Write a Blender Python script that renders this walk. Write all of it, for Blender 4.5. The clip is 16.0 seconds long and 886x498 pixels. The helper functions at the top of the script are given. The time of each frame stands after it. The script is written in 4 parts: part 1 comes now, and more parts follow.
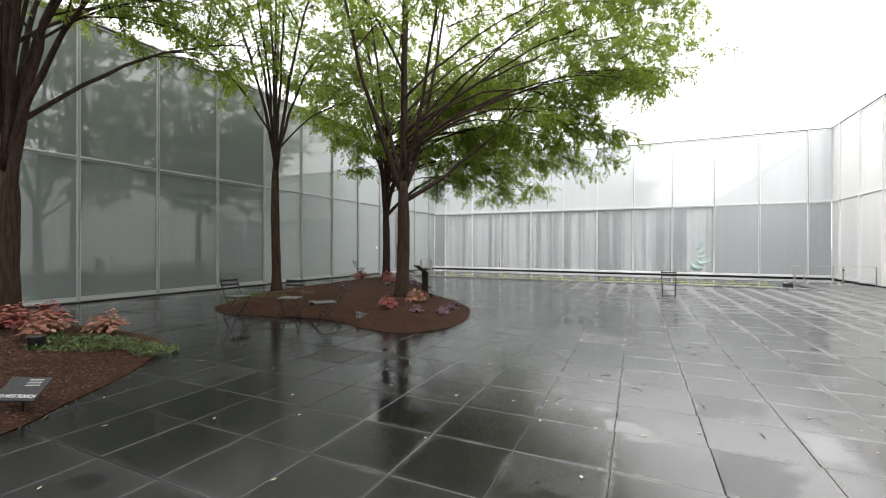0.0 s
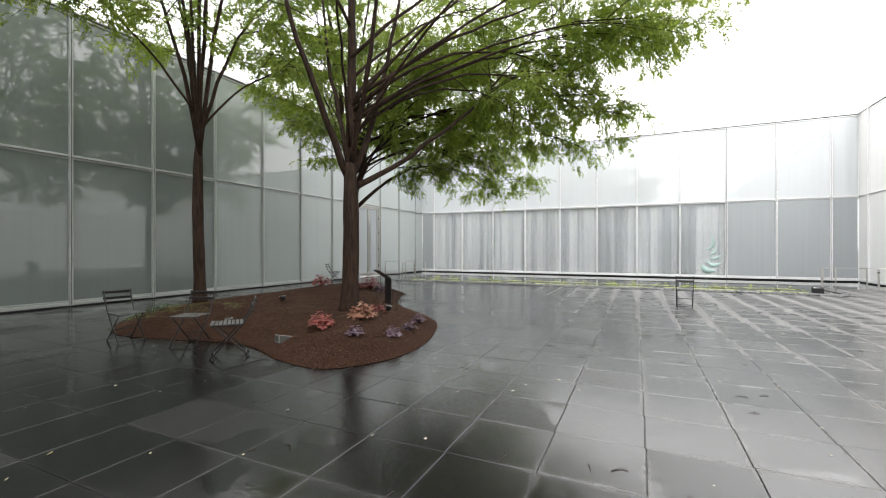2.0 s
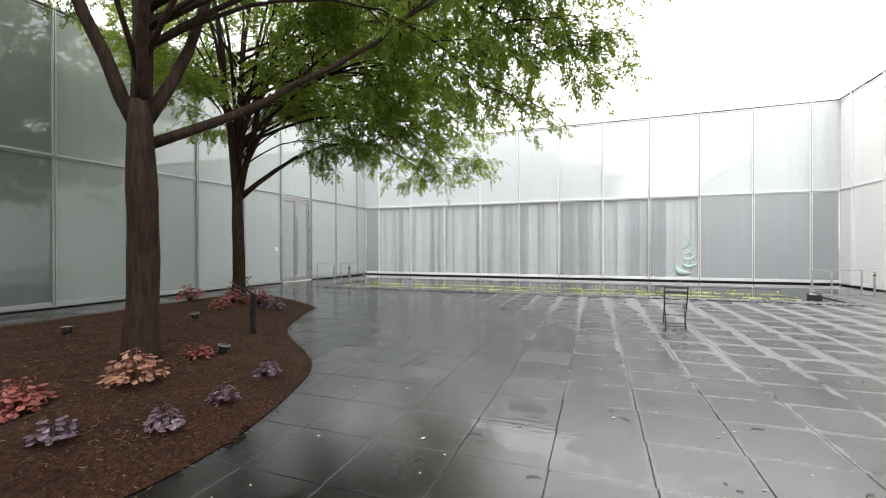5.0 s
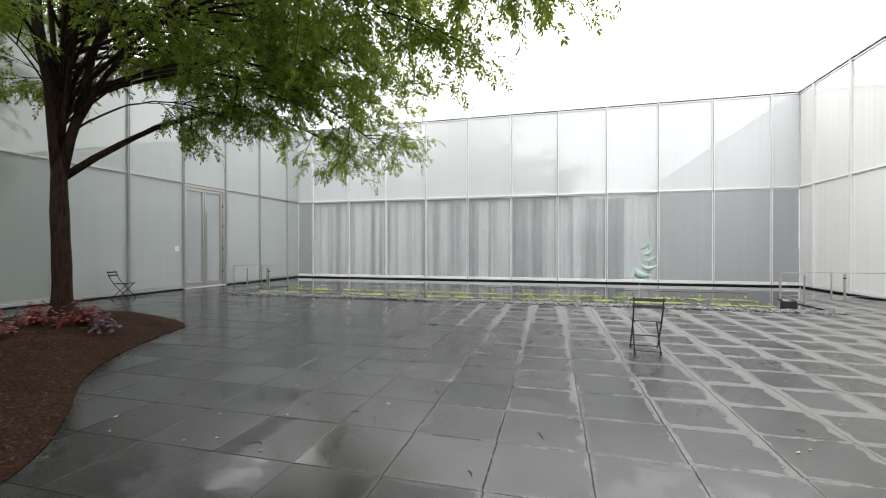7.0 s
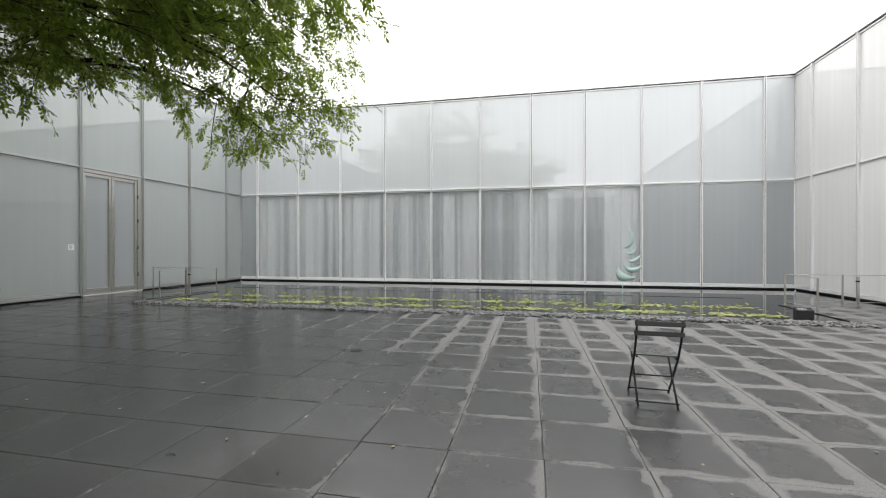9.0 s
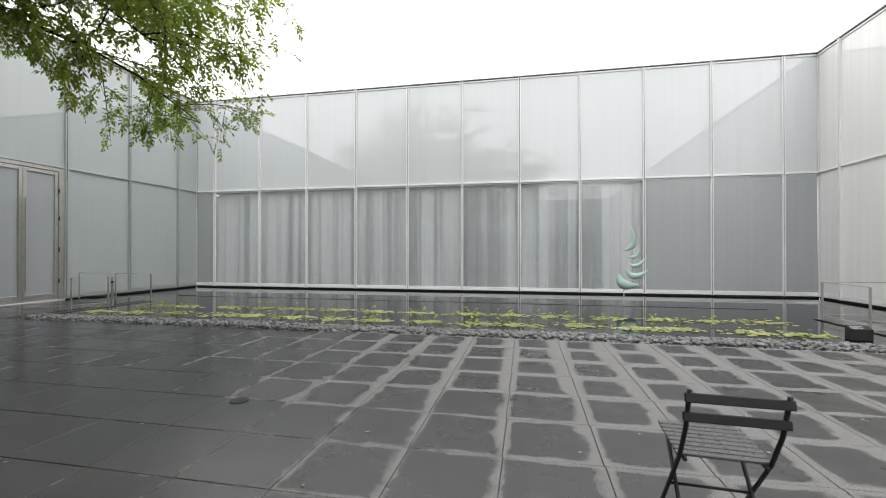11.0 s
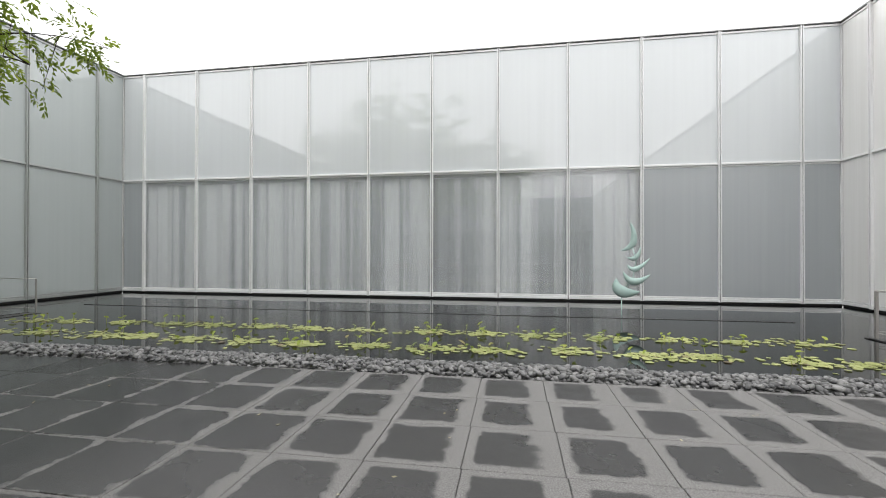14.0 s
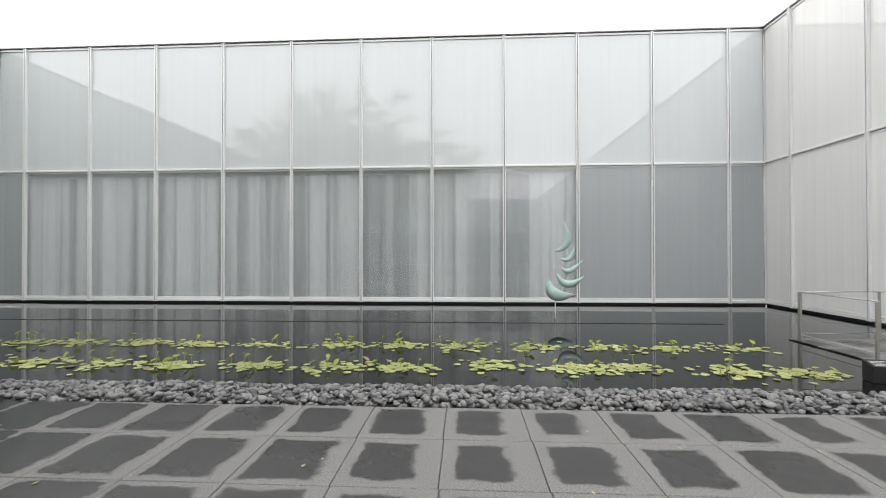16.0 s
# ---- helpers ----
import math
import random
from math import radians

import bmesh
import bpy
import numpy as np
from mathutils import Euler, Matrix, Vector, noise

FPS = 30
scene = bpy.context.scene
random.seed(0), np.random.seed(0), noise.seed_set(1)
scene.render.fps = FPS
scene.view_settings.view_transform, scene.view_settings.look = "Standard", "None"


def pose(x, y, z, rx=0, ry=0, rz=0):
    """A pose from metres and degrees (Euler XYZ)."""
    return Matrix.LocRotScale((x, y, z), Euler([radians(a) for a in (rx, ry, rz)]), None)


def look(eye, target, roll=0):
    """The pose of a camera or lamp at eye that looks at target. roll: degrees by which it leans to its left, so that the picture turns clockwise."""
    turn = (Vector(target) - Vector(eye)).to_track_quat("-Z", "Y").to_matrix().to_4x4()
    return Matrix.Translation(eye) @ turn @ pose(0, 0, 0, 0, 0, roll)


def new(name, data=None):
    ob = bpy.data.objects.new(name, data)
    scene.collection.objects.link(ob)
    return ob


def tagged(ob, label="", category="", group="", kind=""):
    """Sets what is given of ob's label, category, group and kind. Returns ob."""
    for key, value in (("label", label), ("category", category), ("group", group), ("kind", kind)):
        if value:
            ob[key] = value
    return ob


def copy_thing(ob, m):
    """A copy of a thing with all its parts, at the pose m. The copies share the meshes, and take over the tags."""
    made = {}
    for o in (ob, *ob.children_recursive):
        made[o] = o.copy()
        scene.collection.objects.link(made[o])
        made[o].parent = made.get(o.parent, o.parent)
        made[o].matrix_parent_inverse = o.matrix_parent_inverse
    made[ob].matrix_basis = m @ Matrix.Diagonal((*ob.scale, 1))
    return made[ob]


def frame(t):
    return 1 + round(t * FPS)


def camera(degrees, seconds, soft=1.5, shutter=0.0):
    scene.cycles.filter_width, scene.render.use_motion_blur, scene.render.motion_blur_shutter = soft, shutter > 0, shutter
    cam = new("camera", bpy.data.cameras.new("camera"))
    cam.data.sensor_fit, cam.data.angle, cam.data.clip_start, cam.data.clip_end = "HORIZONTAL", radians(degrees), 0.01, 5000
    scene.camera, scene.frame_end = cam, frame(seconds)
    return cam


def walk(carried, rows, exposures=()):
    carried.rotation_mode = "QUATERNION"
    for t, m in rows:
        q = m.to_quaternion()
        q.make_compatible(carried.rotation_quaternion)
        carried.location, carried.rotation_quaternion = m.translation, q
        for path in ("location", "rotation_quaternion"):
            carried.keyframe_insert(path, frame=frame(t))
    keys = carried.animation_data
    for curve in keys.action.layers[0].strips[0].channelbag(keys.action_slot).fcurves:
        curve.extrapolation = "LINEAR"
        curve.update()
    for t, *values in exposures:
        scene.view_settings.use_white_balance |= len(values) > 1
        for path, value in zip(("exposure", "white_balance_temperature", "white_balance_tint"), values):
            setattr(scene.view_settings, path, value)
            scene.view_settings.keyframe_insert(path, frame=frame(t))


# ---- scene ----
cam = camera(92.0, 16.0, 1.1)
walk(cam, [(t, look(eye, aim, roll)) for t, eye, aim, roll in [
    (0, (0.482, -0.028, 1.512), (-0.363, 1.785, 1.503), 0.2),
    (0.5, (0.376, 0.563, 1.497), (-0.473, 2.374, 1.489), 0.1),
    (1, (0.284, 1.127, 1.501), (-0.562, 2.939, 1.491), 0.0),
    (1.5, (0.267, 1.729, 1.483), (-0.584, 3.538, 1.478), 0.0),
    (2, (0.233, 2.275, 1.485), (-0.61, 4.089, 1.484), 0.0),
    (2.5, (0.175, 2.817, 1.488), (-0.644, 4.642, 1.485), -0.0),
    (3, (0.109, 3.366, 1.51), (-0.686, 5.201, 1.504), -0.0),
    (5.5, (-0.116, 6.125, 1.509), (-0.765, 8.017, 1.504), -0.1),
    (6, (-0.074, 6.718, 1.519), (-0.674, 8.626, 1.513), -0.1),
    (6.5, (-0.008, 7.327, 1.518), (-0.569, 9.246, 1.511), -0.1),
    (7, (-0.021, 7.973, 1.493), (-0.537, 9.906, 1.488), -0.0),
    (7.5, (0.021, 8.542, 1.472), (-0.463, 10.483, 1.47), -0.1),
    (8, (0.035, 9.121, 1.459), (-0.421, 11.069, 1.458), -0.0),
    (8.5, (0.074, 9.716, 1.446), (-0.361, 11.668, 1.445), -0.0),
    (9, (0.11, 10.297, 1.449), (-0.307, 12.253, 1.444), 0.0),
    (11.5, (0.352, 12.829, 1.402), (-0.041, 14.79, 1.417), 0.1),
    (12, (0.346, 13.245, 1.416), (-0.043, 15.207, 1.428), 0.2),
    (12.5, (0.362, 13.599, 1.414), (-0.026, 15.561, 1.427), 0.2),
    (13, (0.394, 13.97, 1.381), (0.005, 15.932, 1.397), 0.2),
    (13.5, (0.403, 14.327, 1.414), (0.035, 16.293, 1.426), 0.1),
    (14, (0.463, 14.622, 1.408), (0.136, 16.595, 1.421), 0.1),
    (14.5, (0.555, 14.906, 1.408), (0.27, 16.886, 1.423), 0.1),
    (15, (0.628, 15.175, 1.426), (0.386, 17.16, 1.438), 0.0),
    (15.5, (0.751, 15.349, 1.41), (0.584, 17.342, 1.43), -0.0),
    (16, (0.953, 15.497, 1.418), (0.845, 17.494, 1.436), -0.1),
]], [(0.0, 0.66), (3.0, 0.73), (5.5, 0.70), (7.0, 0.46), (9.0, 0.18), (12.5, 0.12), (16.0, 0.15)])

# ---- world and light: bright even overcast ----
SKY_STRENGTH, SUN_STRENGTH = 0.1, 0.7
world = bpy.data.worlds.new("overcast")
scene.world = world
world.use_nodes = True
wn, wl = world.node_tree.nodes, world.node_tree.links
wn.clear()
sky = wn.new("ShaderNodeTexSky")
sky.sky_type, sky.sun_disc = "NISHITA", False
sky.sun_elevation, sky.sun_rotation = radians(58), radians(200)
sky.air_density, sky.dust_density, sky.ozone_density = 1.0, 6.0, 1.0
grey = wn.new("ShaderNodeHueSaturation")
grey.inputs["Saturation"].default_value = 0.06
veil = wn.new("ShaderNodeMix")
veil.data_type = "RGBA"
veil.inputs[0].default_value = 0.8
veil.inputs[7].default_value = (23.2, 23.0, 23.1, 1)
wbg = wn.new("ShaderNodeBackground")
wbg.inputs["Strength"].default_value = SKY_STRENGTH
wout = wn.new("ShaderNodeOutputWorld")
wl.new(sky.outputs[0], grey.inputs["Color"])
wl.new(grey.outputs[0], veil.inputs[6])
wl.new(veil.outputs[2], wbg.inputs["Color"])
wl.new(wbg.outputs[0], wout.inputs["Surface"])
sun_data = bpy.data.lights.new("sun", "SUN")
sun_data.energy, sun_data.angle, sun_data.color = SUN_STRENGTH, radians(40), (1.0, 0.98, 0.95)
sun = new("sun", sun_data)
sun.matrix_world = look((0, 0, 40), (0 + 40 * math.cos(radians(58)) * math.sin(radians(200)), 40 * math.cos(radians(58)) * -math.cos(radians(200)), 40 - 40 * math.sin(radians(58))))

# ---- materials ----
class Mat:
    """A small node-material builder round one Principled shader."""
    def __init__(self, name, base=(0.5, 0.5, 0.5), rough=0.5, metal=0.0, ior=1.45):
        self.m = bpy.data.materials.new(name)
        self.m.use_nodes = True
        self.n, self.l = self.m.node_tree.nodes, self.m.node_tree.links
        self.b = self.n["Principled BSDF"]
        self.b.inputs["Base Color"].default_value = (*base, 1)
        self.b.inputs["Roughness"].default_value = rough
        self.b.inputs["Metallic"].default_value = metal
        self.b.inputs["IOR"].default_value = ior
        self.out = self.n["Material Output"]

    def put(self, value, socket):
        if isinstance(value, (int, float)):
            socket.default_value = value
        elif isinstance(value, tuple):
            socket.default_value = (*value, 1) if len(value) == 3 and socket.type == "RGBA" else value
        else:
            self.l.new(value, socket)

    def math(self, op, a, b=0.0, c=None, clamp=False):
        k = self.n.new("ShaderNodeMath")
        k.operation, k.use_clamp = op, clamp
        self.put(a, k.inputs[0])
        self.put(b, k.inputs[1])
        if c is not None:
            self.put(c, k.inputs[2])
        return k.outputs[0]

    def mix(self, f, a, b):
        k = self.n.new("ShaderNodeMix")
        k.data_type = "RGBA"
        self.put(f, k.inputs[0])
        self.put(a, k.inputs[6])
        self.put(b, k.inputs[7])
        return k.outputs[2]

    def pos(self):
        return self.n.new("ShaderNodeNewGeometry").outputs["Position"]

    def obj(self):
        return self.n.new("ShaderNodeTexCoord").outputs["Object"]

    def scaled(self, v, s):
        k = self.n.new("ShaderNodeMapping")
        self.l.new(v, k.inputs["Vector"])
        k.inputs["Scale"].default_value = s
        return k.outputs[0]

    def noise(self, v, scale, detail=3.0, rough=0.5):
        k = self.n.new("ShaderNodeTexNoise")
        self.l.new(v, k.inputs["Vector"])
        k.inputs["Scale"].default_value, k.inputs["Detail"].default_value, k.inputs["Roughness"].default_value = scale, detail, rough
        return k.outputs["Fac"]

    def ramp(self, v, lo, hi, a=0.0, b=1.0):
        k = self.n.new("ShaderNodeMapRange")
        k.interpolation_type = "SMOOTHSTEP"
        self.put(v, k.inputs[0])
        for i, x in enumerate((lo, hi, a, b)):
            self.put(x, k.inputs[1 + i])
        return k.outputs[0]

    def colour(self, v):
        self.put(v, self.b.inputs["Base Color"])
        return self

    def rough(self, v):
        self.put(v, self.b.inputs["Roughness"])
        return self

    def bump(self, h, strength=0.3, dist=0.01):
        k = self.n.new("ShaderNodeBump")
        k.inputs["Strength"].default_value, k.inputs["Distance"].default_value = strength, dist
        self.l.new(h, k.inputs["Height"])
        self.l.new(k.outputs[0], self.b.inputs["Normal"])
        return self

    def rand(self):
        return self.n.new("ShaderNodeObjectInfo").outputs["Random"]

    def island(self):
        return self.math("FRACT", self.math("ADD", self.n.new("ShaderNodeNewGeometry").outputs["Random Per Island"], self.rand()))


TX, TY, TX0, TY0, SKEW = 0.667, 0.682, 0.118, 18.072, -0.0115


def stone_mat():
    """Dark honed paving: wet middle, drying pale rims, more of them to the north-east; tree shade and sky sheen in the
    colour.
    """
    s = Mat("dark_paving_stone", ior=1.55)
    p = s.pos()
    sep = s.n.new("ShaderNodeSeparateXYZ")
    s.l.new(p, sep.inputs[0])
    x, y = sep.outputs[0], sep.outputs[1]
    u = s.math("DIVIDE", s.math("SUBTRACT", s.math("SUBTRACT", x, s.math("MULTIPLY", s.math("SUBTRACT", y, TY0), SKEW)), TX0), TX)
    v = s.math("DIVIDE", s.math("SUBTRACT", y, TY0), TY)
    fu, fv = s.math("FRACT", u), s.math("FRACT", v)
    wob = s.noise(p, 3.2, 5, 0.6)
    fine = s.noise(p, 16.0, 4, 0.6)
    # per-tile random from the tile's index
    cell = s.n.new("ShaderNodeCombineXYZ")
    s.l.new(s.math("FLOOR", u), cell.inputs[0])
    s.l.new(s.math("FLOOR", v), cell.inputs[1])
    wnz = s.n.new("ShaderNodeTexWhiteNoise")
    s.l.new(cell.outputs[0], wnz.inputs["Vector"])
    rnd = wnz.outputs["Value"]
    # distance from the rims, the east and north ones dry first
    east = s.math("MULTIPLY", s.math("SUBTRACT", 1.0, fu), 0.62)
    west = s.math("MULTIPLY", fu, 1.25)
    north = s.math("MULTIPLY", s.math("SUBTRACT", 1.0, fv), 1.35)
    south = s.math("MULTIPLY", fv, 1.2)
    d = s.math("MINIMUM", s.math("SMOOTH_MIN", east, west, 0.1), s.math("SMOOTH_MIN", north, south, 0.1))
    d = s.math("SMOOTH_MIN", d, s.math("SMOOTH_MIN", s.math("SMOOTH_MIN", east, west, 0.1), s.math("SMOOTH_MIN", north, south, 0.1), 0.12), 0.12)
    d = s.math("ADD", d, s.math("MULTIPLY", s.math("SUBTRACT", wob, 0.5), 0.3))
    d = s.math("ADD", d, s.math("MULTIPLY", s.math("SUBTRACT", fine, 0.5), 0.07))
    # how far the rim has dried, by place
    big = s.noise(p, 0.22, 2)
    place = s.math("ADD", s.ramp(y, 5.0, 18.5, -0.085, 0.074), s.math("ADD", s.ramp(x, -4.0, 2.5, -0.13, 0.03), s.ramp(x, 2.5, 7.0, 0.0, 0.035)))
    place = s.math("ADD", place, s.math("MULTIPLY", s.math("SUBTRACT", big, 0.5), 0.16))
    place = s.math("ADD", place, s.math("MULTIPLY", s.math("SUBTRACT", rnd, 0.5), 0.07))
    place = s.math("ADD", place, s.math("MULTIPLY", s.math("MULTIPLY", s.ramp(y, 15.6, 18.8, 0.0, 0.07), s.ramp(x, -5.5, -1.5)), s.ramp(x, 1.0, 4.0, 1.0, 0.2)))
    edge = s.math("SUBTRACT", d, place)
    dry = s.ramp(edge, -0.018, 0.045, 1.0, 0.0)
    raw = s.math("MINIMUM", s.math("MINIMUM", fu, s.math("SUBTRACT", 1.0, fu)), s.math("MINIMUM", fv, s.math("SUBTRACT", 1.0, fv)))
    raw = s.math("ADD", raw, s.math("MULTIPLY", s.math("SUBTRACT", wob, 0.5), 0.14))
    line = s.math("MULTIPLY", s.ramp(raw, 0.0, 0.085, 1.0, 0.0), s.ramp(s.noise(p, 0.9, 3), 0.36, 0.62, 0.02, 0.19))
    line = s.math("MULTIPLY", line, s.ramp(x, -2.5, 3.0, 0.5, 4.5))
    dry = s.math("MAXIMUM", dry, line)
    # pale sky reflection put into the colour of the open eastern stones
    sky_sheen = s.math("MULTIPLY", s.math("MULTIPLY", s.ramp(x, -1.0, 3.5), s.ramp(y, 17.0, 8.0)), s.ramp(s.noise(p, 0.7, 4, 0.6), 0.3, 0.65, 0.10, 0.24))
    # colours
    g2 = s.ramp(s.noise(p, 110.0, 3, 0.75), 0.3, 0.7)
    # wet stone by place: soaking, plus tree shade put into the western colour
    soaked_shaded = s.mix(g2, (0.004, 0.004, 0.004), (0.009, 0.009, 0.009))
    drained_open = s.mix(g2, (0.0108, 0.0100, 0.0097), (0.0245, 0.0230, 0.0224))
    wet = s.mix(s.math("MAXIMUM", s.math("MULTIPLY", s.ramp(y, 6.0, 16.0), s.ramp(x, -7.0, 0.0, 0.35, 1.0)), s.ramp(x, -2.5, 2.0)), soaked_shaded, drained_open)
    wet = s.mix(s.math("MULTIPLY", rnd, 0.3), wet, (0.019, 0.0195, 0.019))
    dryc = s.mix(g2, (0.066, 0.064, 0.062), (0.25, 0.244, 0.238))
    s.colour(s.mix(s.math("MAXIMUM", dry, sky_sheen), wet, dryc))
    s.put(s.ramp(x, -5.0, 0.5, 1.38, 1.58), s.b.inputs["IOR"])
    film = s.math("MULTIPLY", s.ramp(s.noise(p, 1.1, 4, 0.6), 0.40, 0.60, 0.16, 0.03), s.ramp(x, -4.0, 1.0, 0.55, 1.0))
    film = s.math("ADD", film, s.math("MULTIPLY", s.math("MULTIPLY", s.ramp(y, 9.0, 17.0, 0.0, 1.0), s.ramp(x, -6.0, 1.5, 0.2, 1.0)), 0.22))
    film = s.math("ADD", film, s.math("MULTIPLY", rnd, 0.05))
    puddle = s.math("MULTIPLY", s.ramp(s.math("ADD", s.noise(p, 0.75, 4, 0.55), s.math("MULTIPLY", s.math("SUBTRACT", rnd, 0.5), 0.12)), 0.545, 0.6), s.ramp(y, 10.0, 15.0, 1.0, 0.0))
    film = s.math("MULTIPLY", film, s.math("SUBTRACT", 1.0, s.math("MULTIPLY", puddle, 0.9)))
    rg = s.n.new("ShaderNodeMix")
    s.l.new(dry, rg.inputs[0])
    s.l.new(film, rg.inputs[2])
    rg.inputs[3].default_value = 0.55
    s.rough(rg.outputs[0])
    h = s.math("ADD", s.math("MULTIPLY", s.noise(p, 22.0, 5, 0.65), 0.6), s.math("MULTIPLY", g2, 0.25))
    h = s.math("MULTIPLY", h, s.math("ADD", 0.7, s.math("MULTIPLY", s.ramp(rnd, 0.72, 0.95), 3.0)))
    h = s.math("MULTIPLY", h, s.math("SUBTRACT", 1.0, s.math("MULTIPLY", puddle, 0.8)))
    h = s.math("ADD", h, s.math("MULTIPLY", puddle, s.math("MULTIPLY", s.noise(s.scaled(p, (9.0, 20.0, 1.0)), 1.0, 2), 0.55)))
    s.bump(h, 0.2, 0.006)
    return s.m


def joint_mat():
    s = Mat("wet_joint_bed", rough=0.35)
    s.colour(s.mix(s.noise(s.pos(), 30), (0.012, 0.012, 0.012), (0.035, 0.034, 0.032)))
    return s.m


def pane_mat(name, base, ior=1.85, clear=0.0, streak=0.05):
    """Fritted glass: a pale translucent body under a mirror-smooth, slightly bowed face."""
    s = Mat(name, rough=0.003, ior=ior)
    p = s.pos()
    vert = s.noise(s.scaled(p, (7.0, 7.0, 0.12)), 1.0, 4, 0.6)
    soft = s.noise(s.scaled(p, (0.5, 0.5, 0.25)), 1.0, 2)
    f = s.math("ADD", s.math("MULTIPLY", vert, 0.6), s.math("MULTIPLY", soft, 0.4))
    rd = s.math("MULTIPLY", s.math("SUBTRACT", s.rand(), 0.5), 0.25)
    f = s.math("ADD", f, rd, clamp=True)
    lo = tuple(c * (1 - streak * 2.4) for c in base)
    hi = tuple(min(0.9, c * (1 + streak * 2)) for c in base)
    s.colour(s.mix(f, lo, hi))
    s.bump(s.noise(s.scaled(p, (0.45, 0.45, 0.4)), 1.0, 1), 0.022, 0.05)
    if clear:
        s.b.inputs["Specular IOR Level"].default_value = 0.0
        t = s.n.new("ShaderNodeBsdfTransparent")
        t.inputs[0].default_value = (0.955, 0.965, 0.97, 1)
        body = s.n.new("ShaderNodeMixShader")
        body.inputs[0].default_value = clear
        s.l.new(s.b.outputs[0], body.inputs[1])
        s.l.new(t.outputs[0], body.inputs[2])
        # mirror gloss rising towards grazing angles
        lw = s.n.new("ShaderNodeLayerWeight")
        lw.inputs["Blend"].default_value = 0.5
        r0 = ((ior - 1) / (ior + 1)) ** 2
        fac = s.math("ADD", r0, s.math("MULTIPLY", s.math("POWER", lw.outputs["Facing"], 5.0), 1 - r0))
        gl = s.n.new("ShaderNodeBsdfGlossy")
        gl.inputs["Roughness"].default_value = 0.003
        mx = s.n.new("ShaderNodeMixShader")
        s.l.new(fac, mx.inputs[0])
        s.l.new(body.outputs[0], mx.inputs[1])
        s.l.new(gl.outputs[0], mx.inputs[2])
        s.l.new(mx.outputs[0], s.out.inputs["Surface"])
    return s.m


def plain_mat(name, a, b, scale, rough, metal=0.0, bump=0.1, ior=1.45):
    s = Mat(name, rough=rough, metal=metal, ior=ior)
    p = s.pos()
    n1 = s.noise(p, scale, 4, 0.6)
    n2 = s.noise(p, scale * 0.12, 2)
    s.colour(s.mix(s.math("ADD", s.math("MULTIPLY", n1, 0.6), s.math("MULTIPLY", n2, 0.4)), a, b))
    s.rough(s.ramp(n1, 0.2, 0.8, rough * 0.8, min(1.0, rough * 1.2)))
    if bump:
        s.bump(n1, bump, 0.004)
    return s.m


def leaf_mat(name, a, b, c, through_light=0.35):
    s = Mat(name, rough=0.38)
    r = s.island()
    big = s.noise(s.pos(), 0.55, 2)
    col = s.mix(s.math("ADD", s.math("MULTIPLY", r, 0.6), s.math("MULTIPLY", s.ramp(big, 0.35, 0.65), 0.4)), a, b)
    col = s.mix(s.ramp(r, 0.9, 1.0), col, c)
    s.colour(col)
    t = s.n.new("ShaderNodeBsdfTranslucent")
    s.l.new(col, t.inputs[0])
    mx = s.n.new("ShaderNodeMixShader")
    mx.inputs[0].default_value = through_light
    s.l.new(s.b.outputs[0], mx.inputs[1])
    s.l.new(t.outputs[0], mx.inputs[2])
    s.l.new(mx.outputs[0], s.out.inputs["Surface"])
    return s.m


def bark_mat():
    s = Mat("wet_bark", rough=0.72, ior=1.25)
    p = s.pos()
    ridge = s.noise(s.scaled(p, (26, 26, 3.5)), 1.0, 5, 0.65)
    patch = s.noise(p, 2.2, 3)
    s.colour(s.mix(s.ramp(ridge, 0.3, 0.7), s.mix(patch, (0.011, 0.006, 0.004), (0.018, 0.010, 0.0065)), s.mix(patch, (0.035, 0.0195, 0.013), (0.056, 0.034, 0.023))))
    s.bump(ridge, 0.8, 0.02)
    return s.m


def mulch_mat():
    s = Mat("bark_mulch", rough=0.9, ior=1.25)
    p = s.pos()
    a = s.noise(s.scaled(p, (30, 30, 30)), 1.0, 6, 0.75)
    b = s.noise(p, 1.4, 3)
    s.colour(s.mix(s.ramp(a, 0.35, 0.7), s.mix(b, (0.010, 0.0045, 0.003), (0.020, 0.009, 0.005)), s.mix(b, (0.05, 0.021, 0.011), (0.078, 0.035, 0.019))))
    s.bump(a, 1.0, 0.03)
    return s.m


def chip_mat(name, a, b, rough=0.75, bump=0.2):
    s = Mat(name, rough=rough)
    n = s.noise(s.pos(), 60, 3)
    s.colour(s.mix(s.math("ADD", s.math("MULTIPLY", s.island(), 0.75), s.math("MULTIPLY", n, 0.25)), a, b))
    s.bump(n, bump, 0.003)
    return s.m


def water_mat():
    s = Mat("still_dark_water", base=(0.008, 0.009, 0.009), rough=0.012, ior=1.31)
    p = s.pos()
    s.bump(s.noise(s.scaled(p, (1.6, 3.2, 1)), 1.0, 2), 0.012, 0.05)
    return s.m


def curtain_mat():
    s = Mat("sheer_curtain_gap_shade", rough=0.9)
    p = s.pos()
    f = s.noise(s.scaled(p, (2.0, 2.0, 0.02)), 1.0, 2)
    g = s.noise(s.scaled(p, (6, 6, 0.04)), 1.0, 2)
    # dark bands: shade in the gaps between folds, put into the cloth colour
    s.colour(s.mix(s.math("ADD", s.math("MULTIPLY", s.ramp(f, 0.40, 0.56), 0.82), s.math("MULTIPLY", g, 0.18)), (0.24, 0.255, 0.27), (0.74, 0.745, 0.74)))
    return s.m


